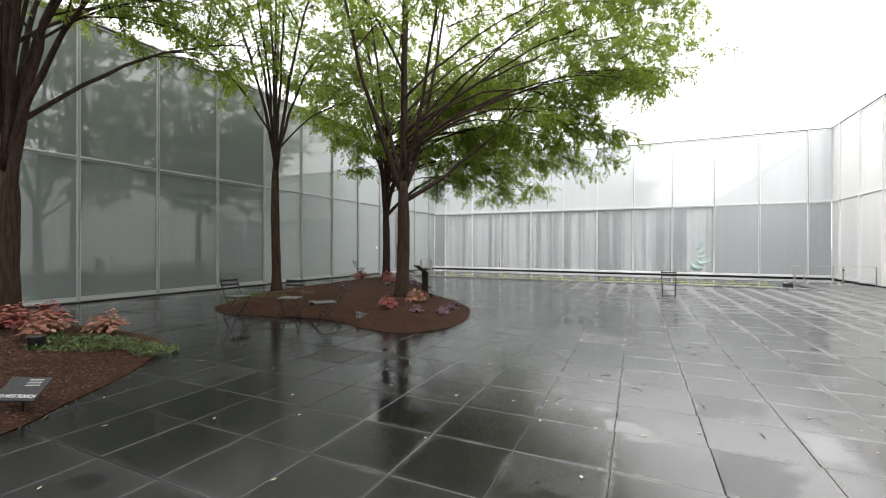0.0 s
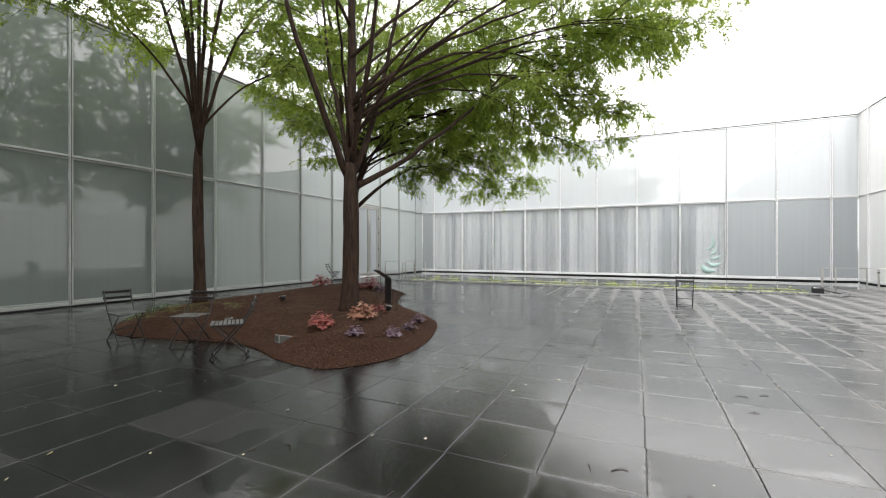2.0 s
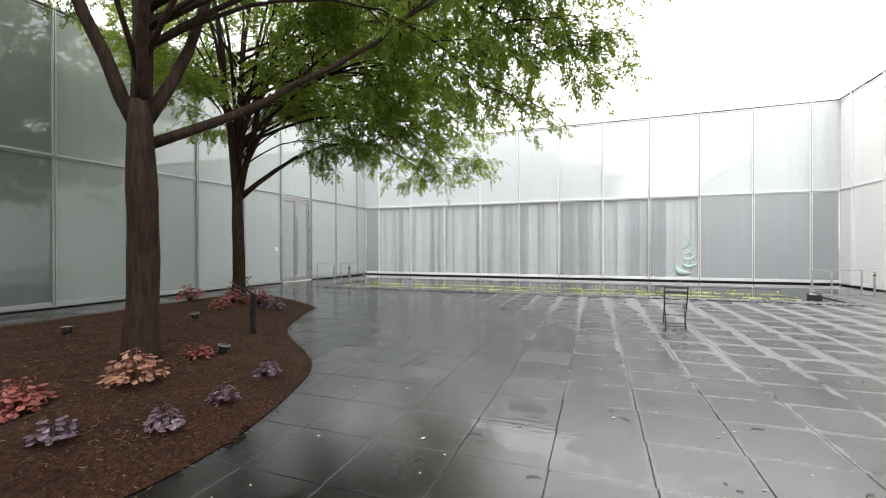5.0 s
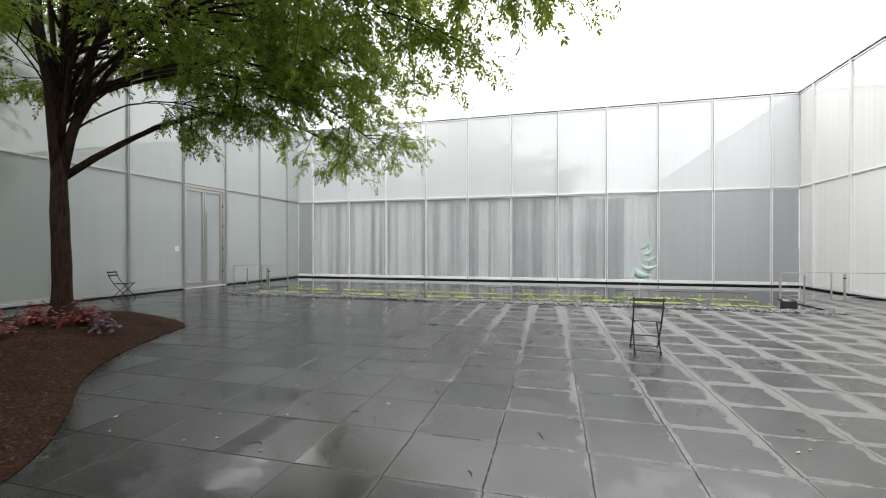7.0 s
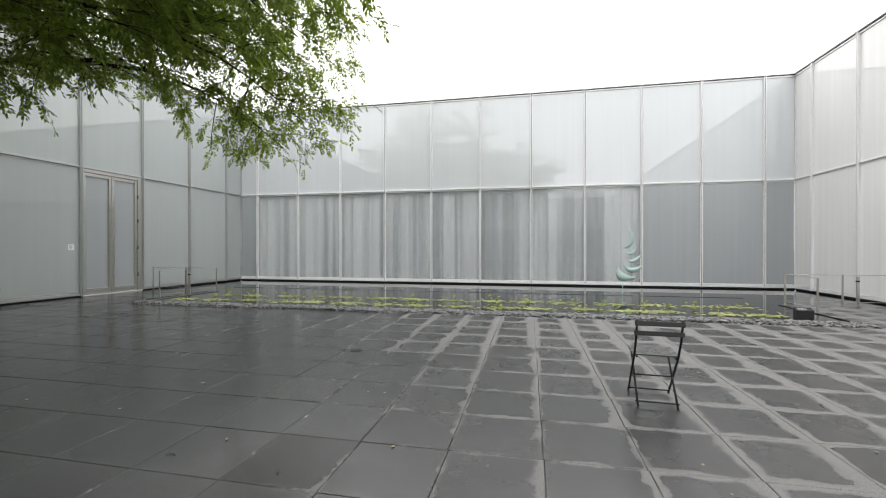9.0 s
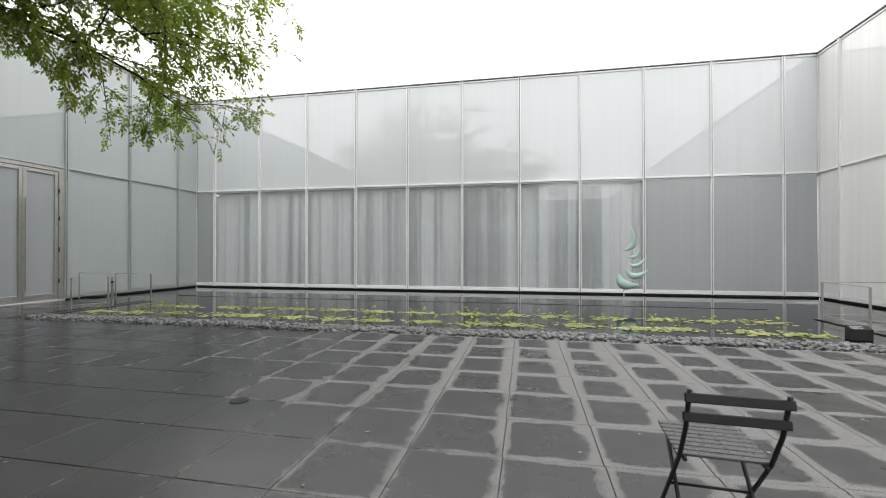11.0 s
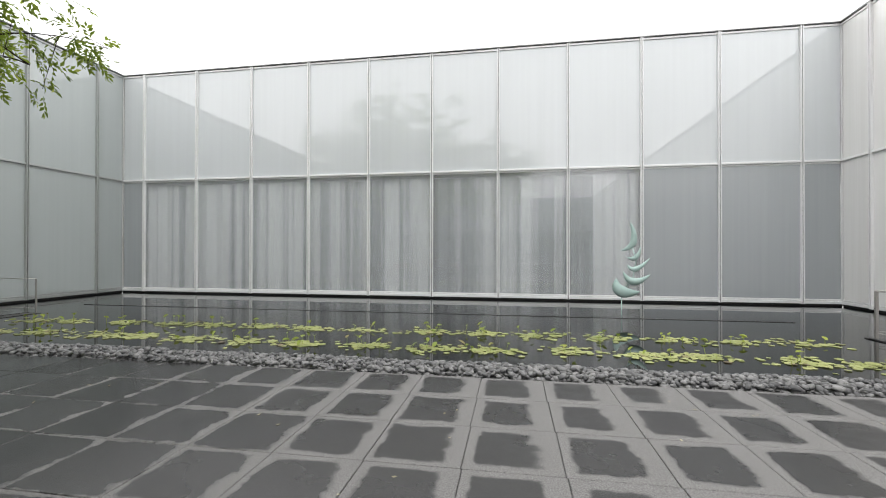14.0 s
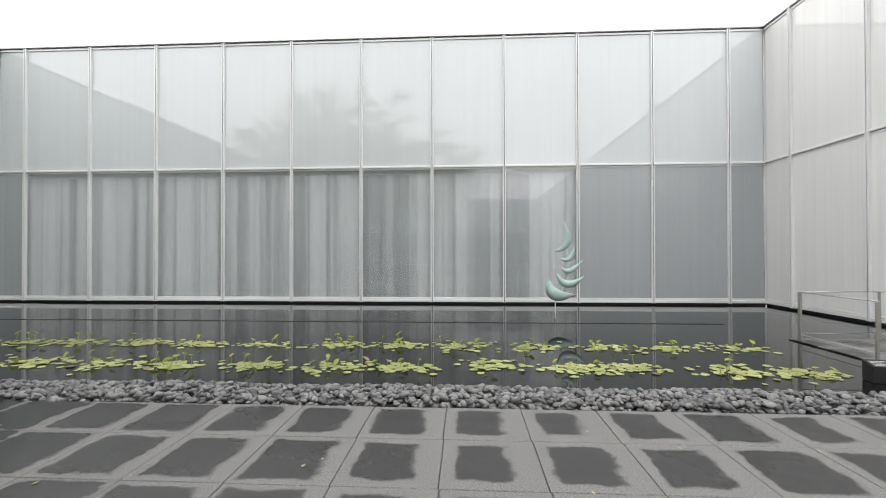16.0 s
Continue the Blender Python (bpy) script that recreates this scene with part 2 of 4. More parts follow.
STONE, JOINT = stone_mat(), joint_mat()
# one glass in three tones: tree shade and dark reflections put into the colour
PANE_W = pane_mat("fritted_glass_shaded", (0.168, 0.192, 0.183), 1.92, 0.0, 0.04)
PANE_M = pane_mat("fritted_glass_half_shaded", (0.31, 0.342, 0.332), 1.8, 0.0, 0.04)
PANE_P = pane_mat("fritted_glass_lit", (0.41, 0.445, 0.437), 1.72, 0.0, 0.04)
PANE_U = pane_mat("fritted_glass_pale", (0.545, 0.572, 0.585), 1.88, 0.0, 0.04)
PANE_L = pane_mat("curtained_glass", (0.66, 0.68, 0.69), 1.75, 0.82, 0.03)
PANE_D = pane_mat("grey_screened_glass", (0.345, 0.366, 0.378), 1.72, 0.0, 0.06)
# warm white with back-light and curtain-fold streaks put into the pane colour
PANE_E = pane_mat("fritted_glass_lit_folds", (0.855, 0.845, 0.805), 1.7, 0.0, 0.11)
CURTAIN = curtain_mat()
ALU = plain_mat("brushed_aluminium", (0.68, 0.69, 0.69), (0.80, 0.80, 0.795), 40, 0.35, 0.05, 0.02)
ALU_D = plain_mat("grey_aluminium", (0.34, 0.36, 0.35), (0.46, 0.47, 0.46), 40, 0.45, 0.35, 0.02)
STEEL = plain_mat("stainless_steel", (0.42, 0.41, 0.39), (0.56, 0.54, 0.51), 30, 0.32, 0.85, 0.02)
GASKET = plain_mat("black_gasket", (0.012, 0.012, 0.012), (0.03, 0.03, 0.03), 30, 0.6)
ROOM = plain_mat("dim_interior_plaster", (0.5, 0.5, 0.5), (0.6, 0.6, 0.6), 6, 0.9)
ROOF = plain_mat("pale_roof_membrane", (0.62, 0.60, 0.60), (0.72, 0.70, 0.70), 3, 0.8)
EARTH = plain_mat("bare_ground", (0.10, 0.10, 0.09), (0.16, 0.155, 0.14), 2, 0.9)
BLACK = plain_mat("black_painted_metal", (0.010, 0.010, 0.011), (0.024, 0.024, 0.024), 50, 0.32, 0.2, 0.05)
CHAIRM = plain_mat("dark_grey_painted_steel", (0.010, 0.010, 0.011), (0.024, 0.024, 0.024), 60, 0.45, 0.2, 0.05)
SLATM = plain_mat("wet_grey_slat", (0.05, 0.05, 0.05), (0.10, 0.10, 0.10), 40, 0.3, 0.1, 0.05)
LAMPM = plain_mat("grey_cast_metal", (0.06, 0.06, 0.058), (0.13, 0.13, 0.125), 40, 0.45, 0.3, 0.05)
LAMPF = plain_mat("pale_cast_metal", (0.17, 0.165, 0.15), (0.26, 0.25, 0.235), 40, 0.5, 0.1, 0.05)
SIGNM = plain_mat("black_sign_face", (0.012, 0.012, 0.013), (0.022, 0.022, 0.024), 40, 0.65, 0.0, 0.02)
INK = plain_mat("white_print", (0.62, 0.62, 0.62), (0.72, 0.72, 0.72), 40, 0.5, 0.0, 0)
WHITE = plain_mat("white_card", (0.72, 0.72, 0.72), (0.8, 0.8, 0.8), 20, 0.5, 0.0, 0)
PATINA = plain_mat("verdigris_bronze", (0.20, 0.32, 0.30), (0.52, 0.65, 0.61), 9, 0.32, 0.2, 0.15)
WATER, BARK, MULCH = water_mat(), bark_mat(), mulch_mat()
BASIN = plain_mat("dark_pool_lining", (0.012, 0.012, 0.012), (0.02, 0.02, 0.02), 5, 0.6)
CHIPS = chip_mat("mulch_shreds", (0.018, 0.008, 0.004), (0.125, 0.056, 0.027))
PEBBLE = chip_mat("river_pebble", (0.035, 0.036, 0.039), (0.27, 0.268, 0.265), 0.33, 0.25)
LEAF = leaf_mat("tree_leaf", (0.13, 0.19, 0.028), (0.29, 0.38, 0.052), (0.40, 0.46, 0.08), 0.66)
PAD = leaf_mat("floating_pad", (0.23, 0.265, 0.07), (0.52, 0.55, 0.23), (0.16, 0.11, 0.06), 0.1)
LOTUS = leaf_mat("upright_pad_leaf", (0.20, 0.28, 0.03), (0.40, 0.46, 0.07), (0.30, 0.26, 0.10), 0.3)
CORAL_O = leaf_mat("amber_foliage", (0.20, 0.072, 0.048), (0.36, 0.18, 0.115), (0.46, 0.31, 0.21), 0.2)
CORAL_R = leaf_mat("red_foliage", (0.14, 0.028, 0.028), (0.31, 0.085, 0.068), (0.40, 0.18, 0.13), 0.2)
CORAL_P = leaf_mat("purple_foliage", (0.065, 0.035, 0.05), (0.18, 0.12, 0.16), (0.26, 0.20, 0.24), 0.15)
COVER = leaf_mat("green_groundcover", (0.022, 0.042, 0.012), (0.085, 0.135, 0.03), (0.19, 0.25, 0.04), 0.2)
MOSS = leaf_mat("yellow_moss", (0.06, 0.075, 0.015), (0.16, 0.17, 0.035), (0.22, 0.20, 0.06), 0.2)
STRAW = chip_mat("pale_straw", (0.10, 0.07, 0.035), (0.36, 0.29, 0.16), 0.7)
DRYLEAF = chip_mat("fallen_leaf_bits", (0.16, 0.13, 0.05), (0.50, 0.46, 0.34), 0.6)


# ---- mesh helpers ----
def part(name, bm, material, parent=None, label="", smooth=False):
    me = bpy.data.meshes.new(name)
    bm.to_mesh(me)
    bm.free()
    me.materials.append(material)
    if smooth:
        me.shade_smooth()
    ob = new(name, me)
    ob.parent = parent
    return tagged(ob, label)


def mesh_part(name, verts, faces, material, parent=None, label="", smooth=False):
    me = bpy.data.meshes.new(name)
    me.from_pydata(verts, [], faces)
    me.update()
    me.materials.append(material)
    if smooth:
        me.shade_smooth()
    ob = new(name, me)
    ob.parent = parent
    return tagged(ob, label)


def thing(name, m, label, category, group="", kind=""):
    ob = new(name)
    ob.empty_display_size = 0.1
    ob.matrix_basis = m
    return tagged(ob, label, category, group, kind)


def add_box(bm, x0, x1, y0, y1, z0, z1, m=None, bevel=0.0):
    made = bmesh.ops.create_cube(bm, size=1.0)["verts"]
    for v in made:
        v.co = Vector(((x0 + x1) / 2 + v.co.x * (x1 - x0), (y0 + y1) / 2 + v.co.y * (y1 - y0), (z0 + z1) / 2 + v.co.z * (z1 - z0)))
    if bevel:
        es = list({e for v in made for e in v.link_edges})
        out = bmesh.ops.bevel(bm, geom=es, offset=bevel, segments=1, affect="EDGES", profile=0.5)
        made = list({v for f in out["faces"] for v in f.verts} | {v for v in made if v.is_valid})
    if m:
        for v in made:
            v.co = m @ v.co
    return made


def box(x0, x1, y0, y1, z0, z1, bevel=0.0, m=None):
    bm = bmesh.new()
    add_box(bm, x0, x1, y0, y1, z0, z1, m, bevel)
    return bm


def tube_data(points, radii, sides, verts, faces):
    """Append a tapered tube along points to verts and faces."""
    pts = [Vector(p) for p in points]
    base = len(verts)
    n = len(pts)
    ref = Vector((0.31, 0.77, 0.55)).normalized()
    for i, p in enumerate(pts):
        d = (pts[min(i + 1, n - 1)] - pts[max(i - 1, 0)])
        d = d.normalized() if d.length > 1e-6 else Vector((0, 0, 1))
        a = d.cross(ref).normalized()
        b = d.cross(a)
        for k in range(sides):
            w = 2 * math.pi * k / sides
            verts.append(tuple(p + radii[i] * (math.cos(w) * a + math.sin(w) * b)))
    for i in range(n - 1):
        for k in range(sides):
            k2 = (k + 1) % sides
            faces.append((base + i * sides + k, base + i * sides + k2, base + (i + 1) * sides + k2, base + (i + 1) * sides + k))
    faces.append(tuple(base + k for k in reversed(range(sides))))
    faces.append(tuple(base + (n - 1) * sides + k for k in range(sides)))


def rod(name, points, radius, material, parent, label="", sides=8):
    v, f = [], []
    tube_data(points, [radius] * len(points), sides, v, f)
    return mesh_part(name, v, f, material, parent, label, True)


# ---- the court: walls of glass ----
XW, XE, YN, YS = -13.06, 9.08, 27.58, -9.5
Z0, ZT, ZTOP = 0.035, 3.855, 7.575
NORTH_X = [8.115 - 2.03 * k for k in range(11)]
SIDE_Y = [26.6 - 2.045 * k for k in range(18)]
random.seed(4)


def glass_wall(name, label, origin, along, inward, length, cuts, lower, upper, metal, door=None):
    """A two-storey glazed wall: along the unit vector from origin, its face turned inward. cuts: mullions, metres along."""
    ang = math.atan2(along[1], along[0])
    m = Matrix.Translation(origin) @ Matrix.Rotation(ang, 4, "Z")
    side = 1 if Vector((-along[1], along[0])).dot(Vector(inward)) > 0 else -1
    w = thing(name, m, label, "wall", kind="structure")

    def b(x0, x1, d0, d1, z0, z1, bevel=0.0):
        return box(x0, x1, min(side * d0, side * d1), max(side * d0, side * d1), z0, z1, bevel)
    edges = [0.0] + sorted(c for c in cuts if 0.15 < c < length - 0.15) + [length]
    for i in range(len(edges) - 1):
        a, c = edges[i] + 0.04, edges[i + 1] - 0.04
        lo_m = lower(i, len(edges) - 1)
        is_door = door is not None and i == door
        if not is_door:
            p = part("pane", b(a, c, -0.012, random.uniform(-0.002, 0.002), Z0 + 0.13, ZT - 0.02), lo_m, w)
            if lo_m is PANE_L:
                p.visible_shadow = False
            part("bottom_rail", b(a, c, -0.02, 0.05, Z0, Z0 + 0.075, 0.006), metal, w)
            part("glazing_bead", b(a, c, -0.02, 0.022, Z0 + 0.085, Z0 + 0.125, 0.004), metal, w)
            part("head_bead", b(a, c, -0.02, 0.012, ZT - 0.075, ZT - 0.03, 0.004), metal, w)
        part("pane", b(a, c, -0.012, random.uniform(-0.002, 0.002), ZT + 0.02, ZTOP - 0.116), upper(i) if callable(upper) else upper, w)
        part("top_rail", b(a, c, -0.02, 0.03, ZTOP - 0.115, ZTOP - 0.06, 0.005), metal, w)
        part("transom", b(a, c, -0.02, 0.052, ZT - 0.026, ZT + 0.034, 0.006), metal, w)
    for e in edges[1:-1]:
        for dx in (-0.040, 0.010):
            part("mullion", b(e + dx, e + dx + 0.030, -0.03, 0.07, Z0 - 0.01, ZTOP - 0.05, 0.003), metal, w)
        part("gasket", b(e - 0.010, e + 0.010, -0.03, 0.045, Z0, ZTOP - 0.06), GASKET, w)
    for e, s in ((0.0, 1), (length, -1)):
        part("corner_post", b(e + (0.0 if s > 0 else -0.02), e + (0.02 if s > 0 else 0), -0.03, 0.03, Z0, ZTOP - 0.06, 0.003), metal, w)
    part("parapet_gasket", b(0, length, -0.2, 0.035, ZTOP - 0.058, ZTOP - 0.035), GASKET, w)
    part("parapet_cap", b(0, length, -0.6, 0.075, ZTOP - 0.033, ZTOP, 0.006), metal, w)
    part("wall_core", b(0, length, -0.5, -0.03, ZT + 0.05, ZTOP - 0.06), ROOM, w)
    part("base_recess", b(0, length, -0.5, -0.015, -0.4, Z0 - 0.002), GASKET, w)
    return w, b, edges


def north_lower(i, n):
    if i in (0, n - 1) or i >= n - 3:
        return PANE_D
    return PANE_L


wall_n, nb, n_edges = glass_wall("wall_north", "tall two-storey glass wall of pale fritted panels above the pool", (XW, YN, 0), (1, 0), (0, -1), XE - XW,
                                 [x - XW for x in NORTH_X], north_lower, PANE_U, ALU)
# the shallow lit gap behind the curtained panes
room = thing("curtain_gallery", pose(0, 0, 0), "dim grey plaster gallery space behind the glass wall", "room", kind="structure")
part("back_wall", box(XW, XE, YN + 1.3, YN + 1.5, -0.4, ZT + 0.2), ROOM, room)
part("gallery_floor", box(XW, XE, YN + 0.02, YN + 1.3, -0.02, 0.02), ROOM, room)
part("gallery_ceiling", box(XW, XE, YN + 0.5, YN + 1.3, ZT + 0.05, ZT + 0.2), ROOM, room)


def hang_curtain(m, width, seed):
    rk = random.Random(seed)
    cur = thing("curtain", m, "sheer white curtain hanging in soft folds behind glass", "curtain", "curtains in the gallery")
    verts, faces = [], []
    n = int((width + 0.16) / 0.02)
    ph, fr = rk.uniform(0, 6), rk.uniform(1.3, 2.1)
    for i in range(n):
        x = -0.08 + 0.02 * i
        y = 0.05 * math.sin(2 * math.pi * fr * x + ph) + 0.012 * math.sin(2 * math.pi * fr * 2.7 * x + 2 * ph)
        for z in (0.0, 1.8, ZT - 0.25):
            verts.append((x, y * (1.2 - z * 0.1), z))
    for i in range(n - 1):
        for j in range(2):
            q = i * 3 + j
            faces.append((q, q + 3, q + 4, q + 1))
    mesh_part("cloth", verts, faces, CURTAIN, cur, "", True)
    rod("curtain_track", [(0.02, 0, ZT - 0.23), (width - 0.02, 0, ZT - 0.23)], 0.012, ALU, cur)


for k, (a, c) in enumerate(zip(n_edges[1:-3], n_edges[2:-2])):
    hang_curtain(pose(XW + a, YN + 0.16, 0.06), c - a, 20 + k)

wy = [YN - y for y in SIDE_Y]
door_index = 1 + min(range(len(wy)), key=lambda i: abs(SIDE_Y[i] - 22.5))
# picks the pane copy: shade in the colour deepens southward
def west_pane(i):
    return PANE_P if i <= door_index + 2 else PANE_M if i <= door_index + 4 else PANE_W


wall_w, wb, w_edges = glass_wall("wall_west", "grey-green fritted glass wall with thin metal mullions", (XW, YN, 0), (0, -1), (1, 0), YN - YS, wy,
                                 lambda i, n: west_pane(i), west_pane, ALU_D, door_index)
part("lower_core", wb(0, w_edges[door_index] - 0.03, -0.5, -0.03, Z0, ZT + 0.05), ROOM, wall_w)
part("lower_core", wb(w_edges[door_index + 1] + 0.03, YN - YS, -0.5, -0.03, Z0, ZT + 0.05), ROOM, wall_w)
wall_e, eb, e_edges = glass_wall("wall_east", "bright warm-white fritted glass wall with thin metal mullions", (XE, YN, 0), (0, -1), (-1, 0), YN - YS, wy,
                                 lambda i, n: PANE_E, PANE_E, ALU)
part("lower_core", eb(0, YN - YS, -0.5, -0.03, Z0, ZT + 0.05), ROOM, wall_e)
# out-of-view wall, added to close the court to the south
wall_s, sb, s_edges = glass_wall("wall_south", "unseen pale fritted glass wall added to close the court", (XW, YS, 0), (1, 0), (0, 1), XE - XW,
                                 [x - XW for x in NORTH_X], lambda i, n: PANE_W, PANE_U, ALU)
part("lower_core", sb(0, XE - XW, -0.5, -0.03, Z0, ZT + 0.05), ROOM, wall_s)


def double_door():
    """Two tall glazed leaves in a grey metal frame."""
    a, c = w_edges[door_index] + 0.03, w_edges[door_index + 1] - 0.03
    d = thing("door_1", Matrix.Translation((XW, YN, 0)) @ Matrix.Rotation(-math.pi / 2, 4, "Z"), "closed tall double door of frosted glass in grey metal", "door", kind="structure")
    part("door_frame", wb(a, a + 0.16, -0.1, 0.03, 0.0, ZT - 0.03, 0.004), STEEL, d)
    part("door_frame", wb(c - 0.03, c, -0.1, 0.03, 0.0, ZT - 0.03, 0.004), STEEL, d)
    part("door_head", wb(a + 0.16, c - 0.03, -0.1, 0.03, ZT - 0.13, ZT - 0.03, 0.004), STEEL, d)
    mid = (a + 0.16 + c - 0.03) / 2
    for x0, x1 in ((a + 0.165, mid - 0.004), (mid + 0.004, c - 0.035)):
        leaf = part("door_leaf", wb(x0, x0 + 0.09, -0.07, 0.01, 0.03, ZT - 0.14, 0.004), STEEL, d)
        part("stile", wb(x1 - 0.09, x1, -0.07, 0.01, 0.03, ZT - 0.14, 0.004), STEEL, leaf)
        part("rail", wb(x0 + 0.09, x1 - 0.09, -0.07, 0.008, 0.03, 0.22, 0.004), STEEL, leaf)
        part("rail", wb(x0 + 0.09, x1 - 0.09, -0.07, 0.008, ZT - 0.24, ZT - 0.14, 0.004), STEEL, leaf)
        part("pane", wb(x0 + 0.09, x1 - 0.09, -0.045, -0.03, 0.22, ZT - 0.24), PANE_D, leaf)
    for s in (-1, 1):
        bar = part("pull_handle", wb(mid + s * 0.05 - 0.015, mid + s * 0.05 + 0.015, 0.05, 0.075, 0.35, 2.9, 0.006), STEEL, d, "long steel pull handle")
        for z in (0.6, 1.6, 2.6):
            part("bracket", wb(mid + s * 0.05 - 0.01, mid + s * 0.05 + 0.01, 0.01, 0.05, z, z + 0.03), STEEL, bar)
    for z in (0.5, 1.4, 2.3, 3.1):
        part("hinge", wb(a + 0.145, a + 0.175, 0.03, 0.05, z, z + 0.13, 0.004), GASKET, d)
    part("back_panel", wb(a, c, -0.5, -0.12, 0.0, ZT), ROOM, d)
    part("threshold", wb(a, c, -0.05, 0.06, 0.0, 0.03, 0.006), ALU, d)


double_door()
roof = thing("roof_1", pose(0, 0, 0), "pale flat roof upstand behind the glass wall", "roof", kind="structure")
part("roof_upstand", box(-21, -15.6, YS, 20, 7.3, 8.9, 0.05), ROOF, roof)
for nm, bx in (("roof_deck", (-40, XW - 0.6, -30, 50)), ("roof_deck", (XE + 0.6, 40, -30, 50)), ("roof_deck", (XW, XE, YN + 0.6, 50)), ("roof_deck", (XW, XE, -30, YS - 0.6))):
    part(nm, box(*bx, 7.1, 7.3), ROOF, roof)

plate = thing("wall_notice", pose(XW + 0.004, 20.2, 1.47, 0, 0, 0), "small white notice card on the glass beside the door", "sign")
part("card", box(0, 0.006, -0.085, 0.085, -0.085, 0.085, 0.001), WHITE, plate)
for k in range(4):
    part("print_line", box(0.0065, 0.0075, -0.06, 0.06 - 0.03 * (k % 2), 0.045 - 0.03 * k, 0.052 - 0.03 * k), SLATM, plate)

# ---- ground, paving bed, pool ----
ground = thing("ground", pose(0, 0, 0), "bare ground round the building reaching the horizon", "ground", kind="structure")
bm = bmesh.new()
for x0, x1, y0, y1 in ((-900, 900, -900, YS - 1), (-900, 900, YN + 2, 900), (-900, XW - 1, YS - 1, YN + 2), (XE + 1, 900, YS - 1, YN + 2), (XW - 1, XE + 1, YS - 1, YN + 2)):
    bm.faces.new([bm.verts.new(c) for c in ((x0, y0, -0.6), (x1, y0, -0.6), (x1, y1, -0.6), (x0, y1, -0.6))])
bmesh.ops.remove_doubles(bm, verts=bm.verts, dist=0.001)
part("earth", bm, EARTH, ground)
DXW, DXE, YP, YD = -10.3, 6.25, 19.42, 22.85      # deck edges, pebble front, deck ends
paving = thing("floor", pose(0, 0, 0), "wet dark stone paving, drying pale along the joints", "floor", kind="structure")
part("bedding", box(XW + 0.01, XE - 0.01, YS + 0.01, YP, -0.3, -0.012), JOINT, paving)
part("bedding", box(XW + 0.01, DXW, YP, YD, -0.3, -0.012), JOINT, paving)
part("bedding", box(DXE, XE - 0.01, YP, YD, -0.3, -0.012), JOINT, paving)
pool = thing("pool", pose(0, 0, 0), "still black reflecting pool at the foot of the glass", "pool", kind="structure")
part("basin", box(XW, XE, YP, YN - 0.02, -0.55, -0.42), BASIN, pool)
part("water", box(XW + 0.002, XE - 0.002, YD + 0.002, YN - 0.016, -0.41, -0.022), WATER, pool)
part("water", box(DXW + 0.002, DXE - 0.002, YP + 0.3, YD + 0.002, -0.41, -0.022), WATER, pool)
part("pebble_shelf", box(DXW + 0.002, DXE - 0.002, YP + 0.002, YP + 0.3, -0.41, -0.03), BASIN, pool)
part("weir_edge", box(-10.9, 6.1, 24.36, 24.40, -0.3, -0.012, 0.003), BLACK, pool, "thin steel weir edge just above the water")

# ---- paving stones ----
def tile_at(i, j):
    y0 = TY0 + j * TY
    x0 = TX0 + i * TX + SKEW * (y0 + TY / 2 - TY0)
    return x0, y0


def paved(cx, cy):
    if not (XW + 0.1 < cx < XE - 0.1 and YS + 0.1 < cy):
        return False
    return cy < YP - 0.1 or (cy < YD - 0.1 and (cx < DXW - 0.1 or cx > DXE + 0.1))


def clip_tile(x0, y0):
    g = 0.0025
    x1, y1 = x0 + TX - g, y0 + TY - g
    x0, y0 = max(x0 + g, XW + 0.06), max(y0 + g, YS + 0.06)
    x1 = min(x1, XE - 0.06)
    cx, cy = (x0 + x1) / 2, (y0 + y1) / 2
    if cy < YP:
        y1 = min(y1, YP)
    if cx < DXW and cy > YP:
        x1 = min(x1, DXW)
    if cx > DXE and cy > YP:
        x0 = max(x0, DXE)
    y1 = min(y1, YD) if (cx < DXW or cx > DXE) else min(y1, YP)
    return x0, x1, y0, y1


def tile_verts(x0, x1, y0, y1, z, b=0.004):
    return [(x0, y0, -0.03), (x1, y0, -0.03), (x1, y1, -0.03), (x0, y1, -0.03), (x0, y0, z - b), (x1, y0, z - b), (x1, y1, z - b), (x0, y1, z - b),
            (x0 + b, y0 + b, z), (x1 - b, y0 + b, z), (x1 - b, y1 - b, z), (x0 + b, y1 - b, z)]


TILE_FACES = [(8, 9, 10, 11), (0, 1, 5, 4), (1, 2, 6, 5), (2, 3, 7, 6), (3, 0, 4, 7), (4, 5, 9, 8), (5, 6, 10, 9), (6, 7, 11, 10), (7, 4, 8, 11)]
rt = random.Random(8)
near, far = [], []
for i in range(-22, 16):
    for j in range(-42, 9):
        x0, y0 = tile_at(i, j)
        cx, cy = x0 + TX / 2, y0 + TY / 2
        if not paved(cx, cy):
            continue
        x0, x1, y0, y1 = clip_tile(x0, y0)
        if x1 - x0 < 0.05 or y1 - y0 < 0.05:
            continue
        full = abs(x1 - x0 - TX) < 0.01 and abs(y1 - y0 - TY) < 0.01
        (near if full and -2.0 < cx < 2.9 and 1.0 < cy < 19.4 else far).append((x0, x1, y0, y1, rt.uniform(-0.0012, 0.0012)))
near.sort(key=lambda q: abs(q[0] - 0.2))
far += near[290:]
near = near[:290]
tile_mesh = bpy.data.meshes.new("paving_stone")
tile_mesh.from_pydata(tile_verts(-TX / 2 + 0.0025, TX / 2 - 0.0025, -TY / 2 + 0.0025, TY / 2 - 0.0025, 0.0), [], TILE_FACES)
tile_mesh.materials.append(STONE)
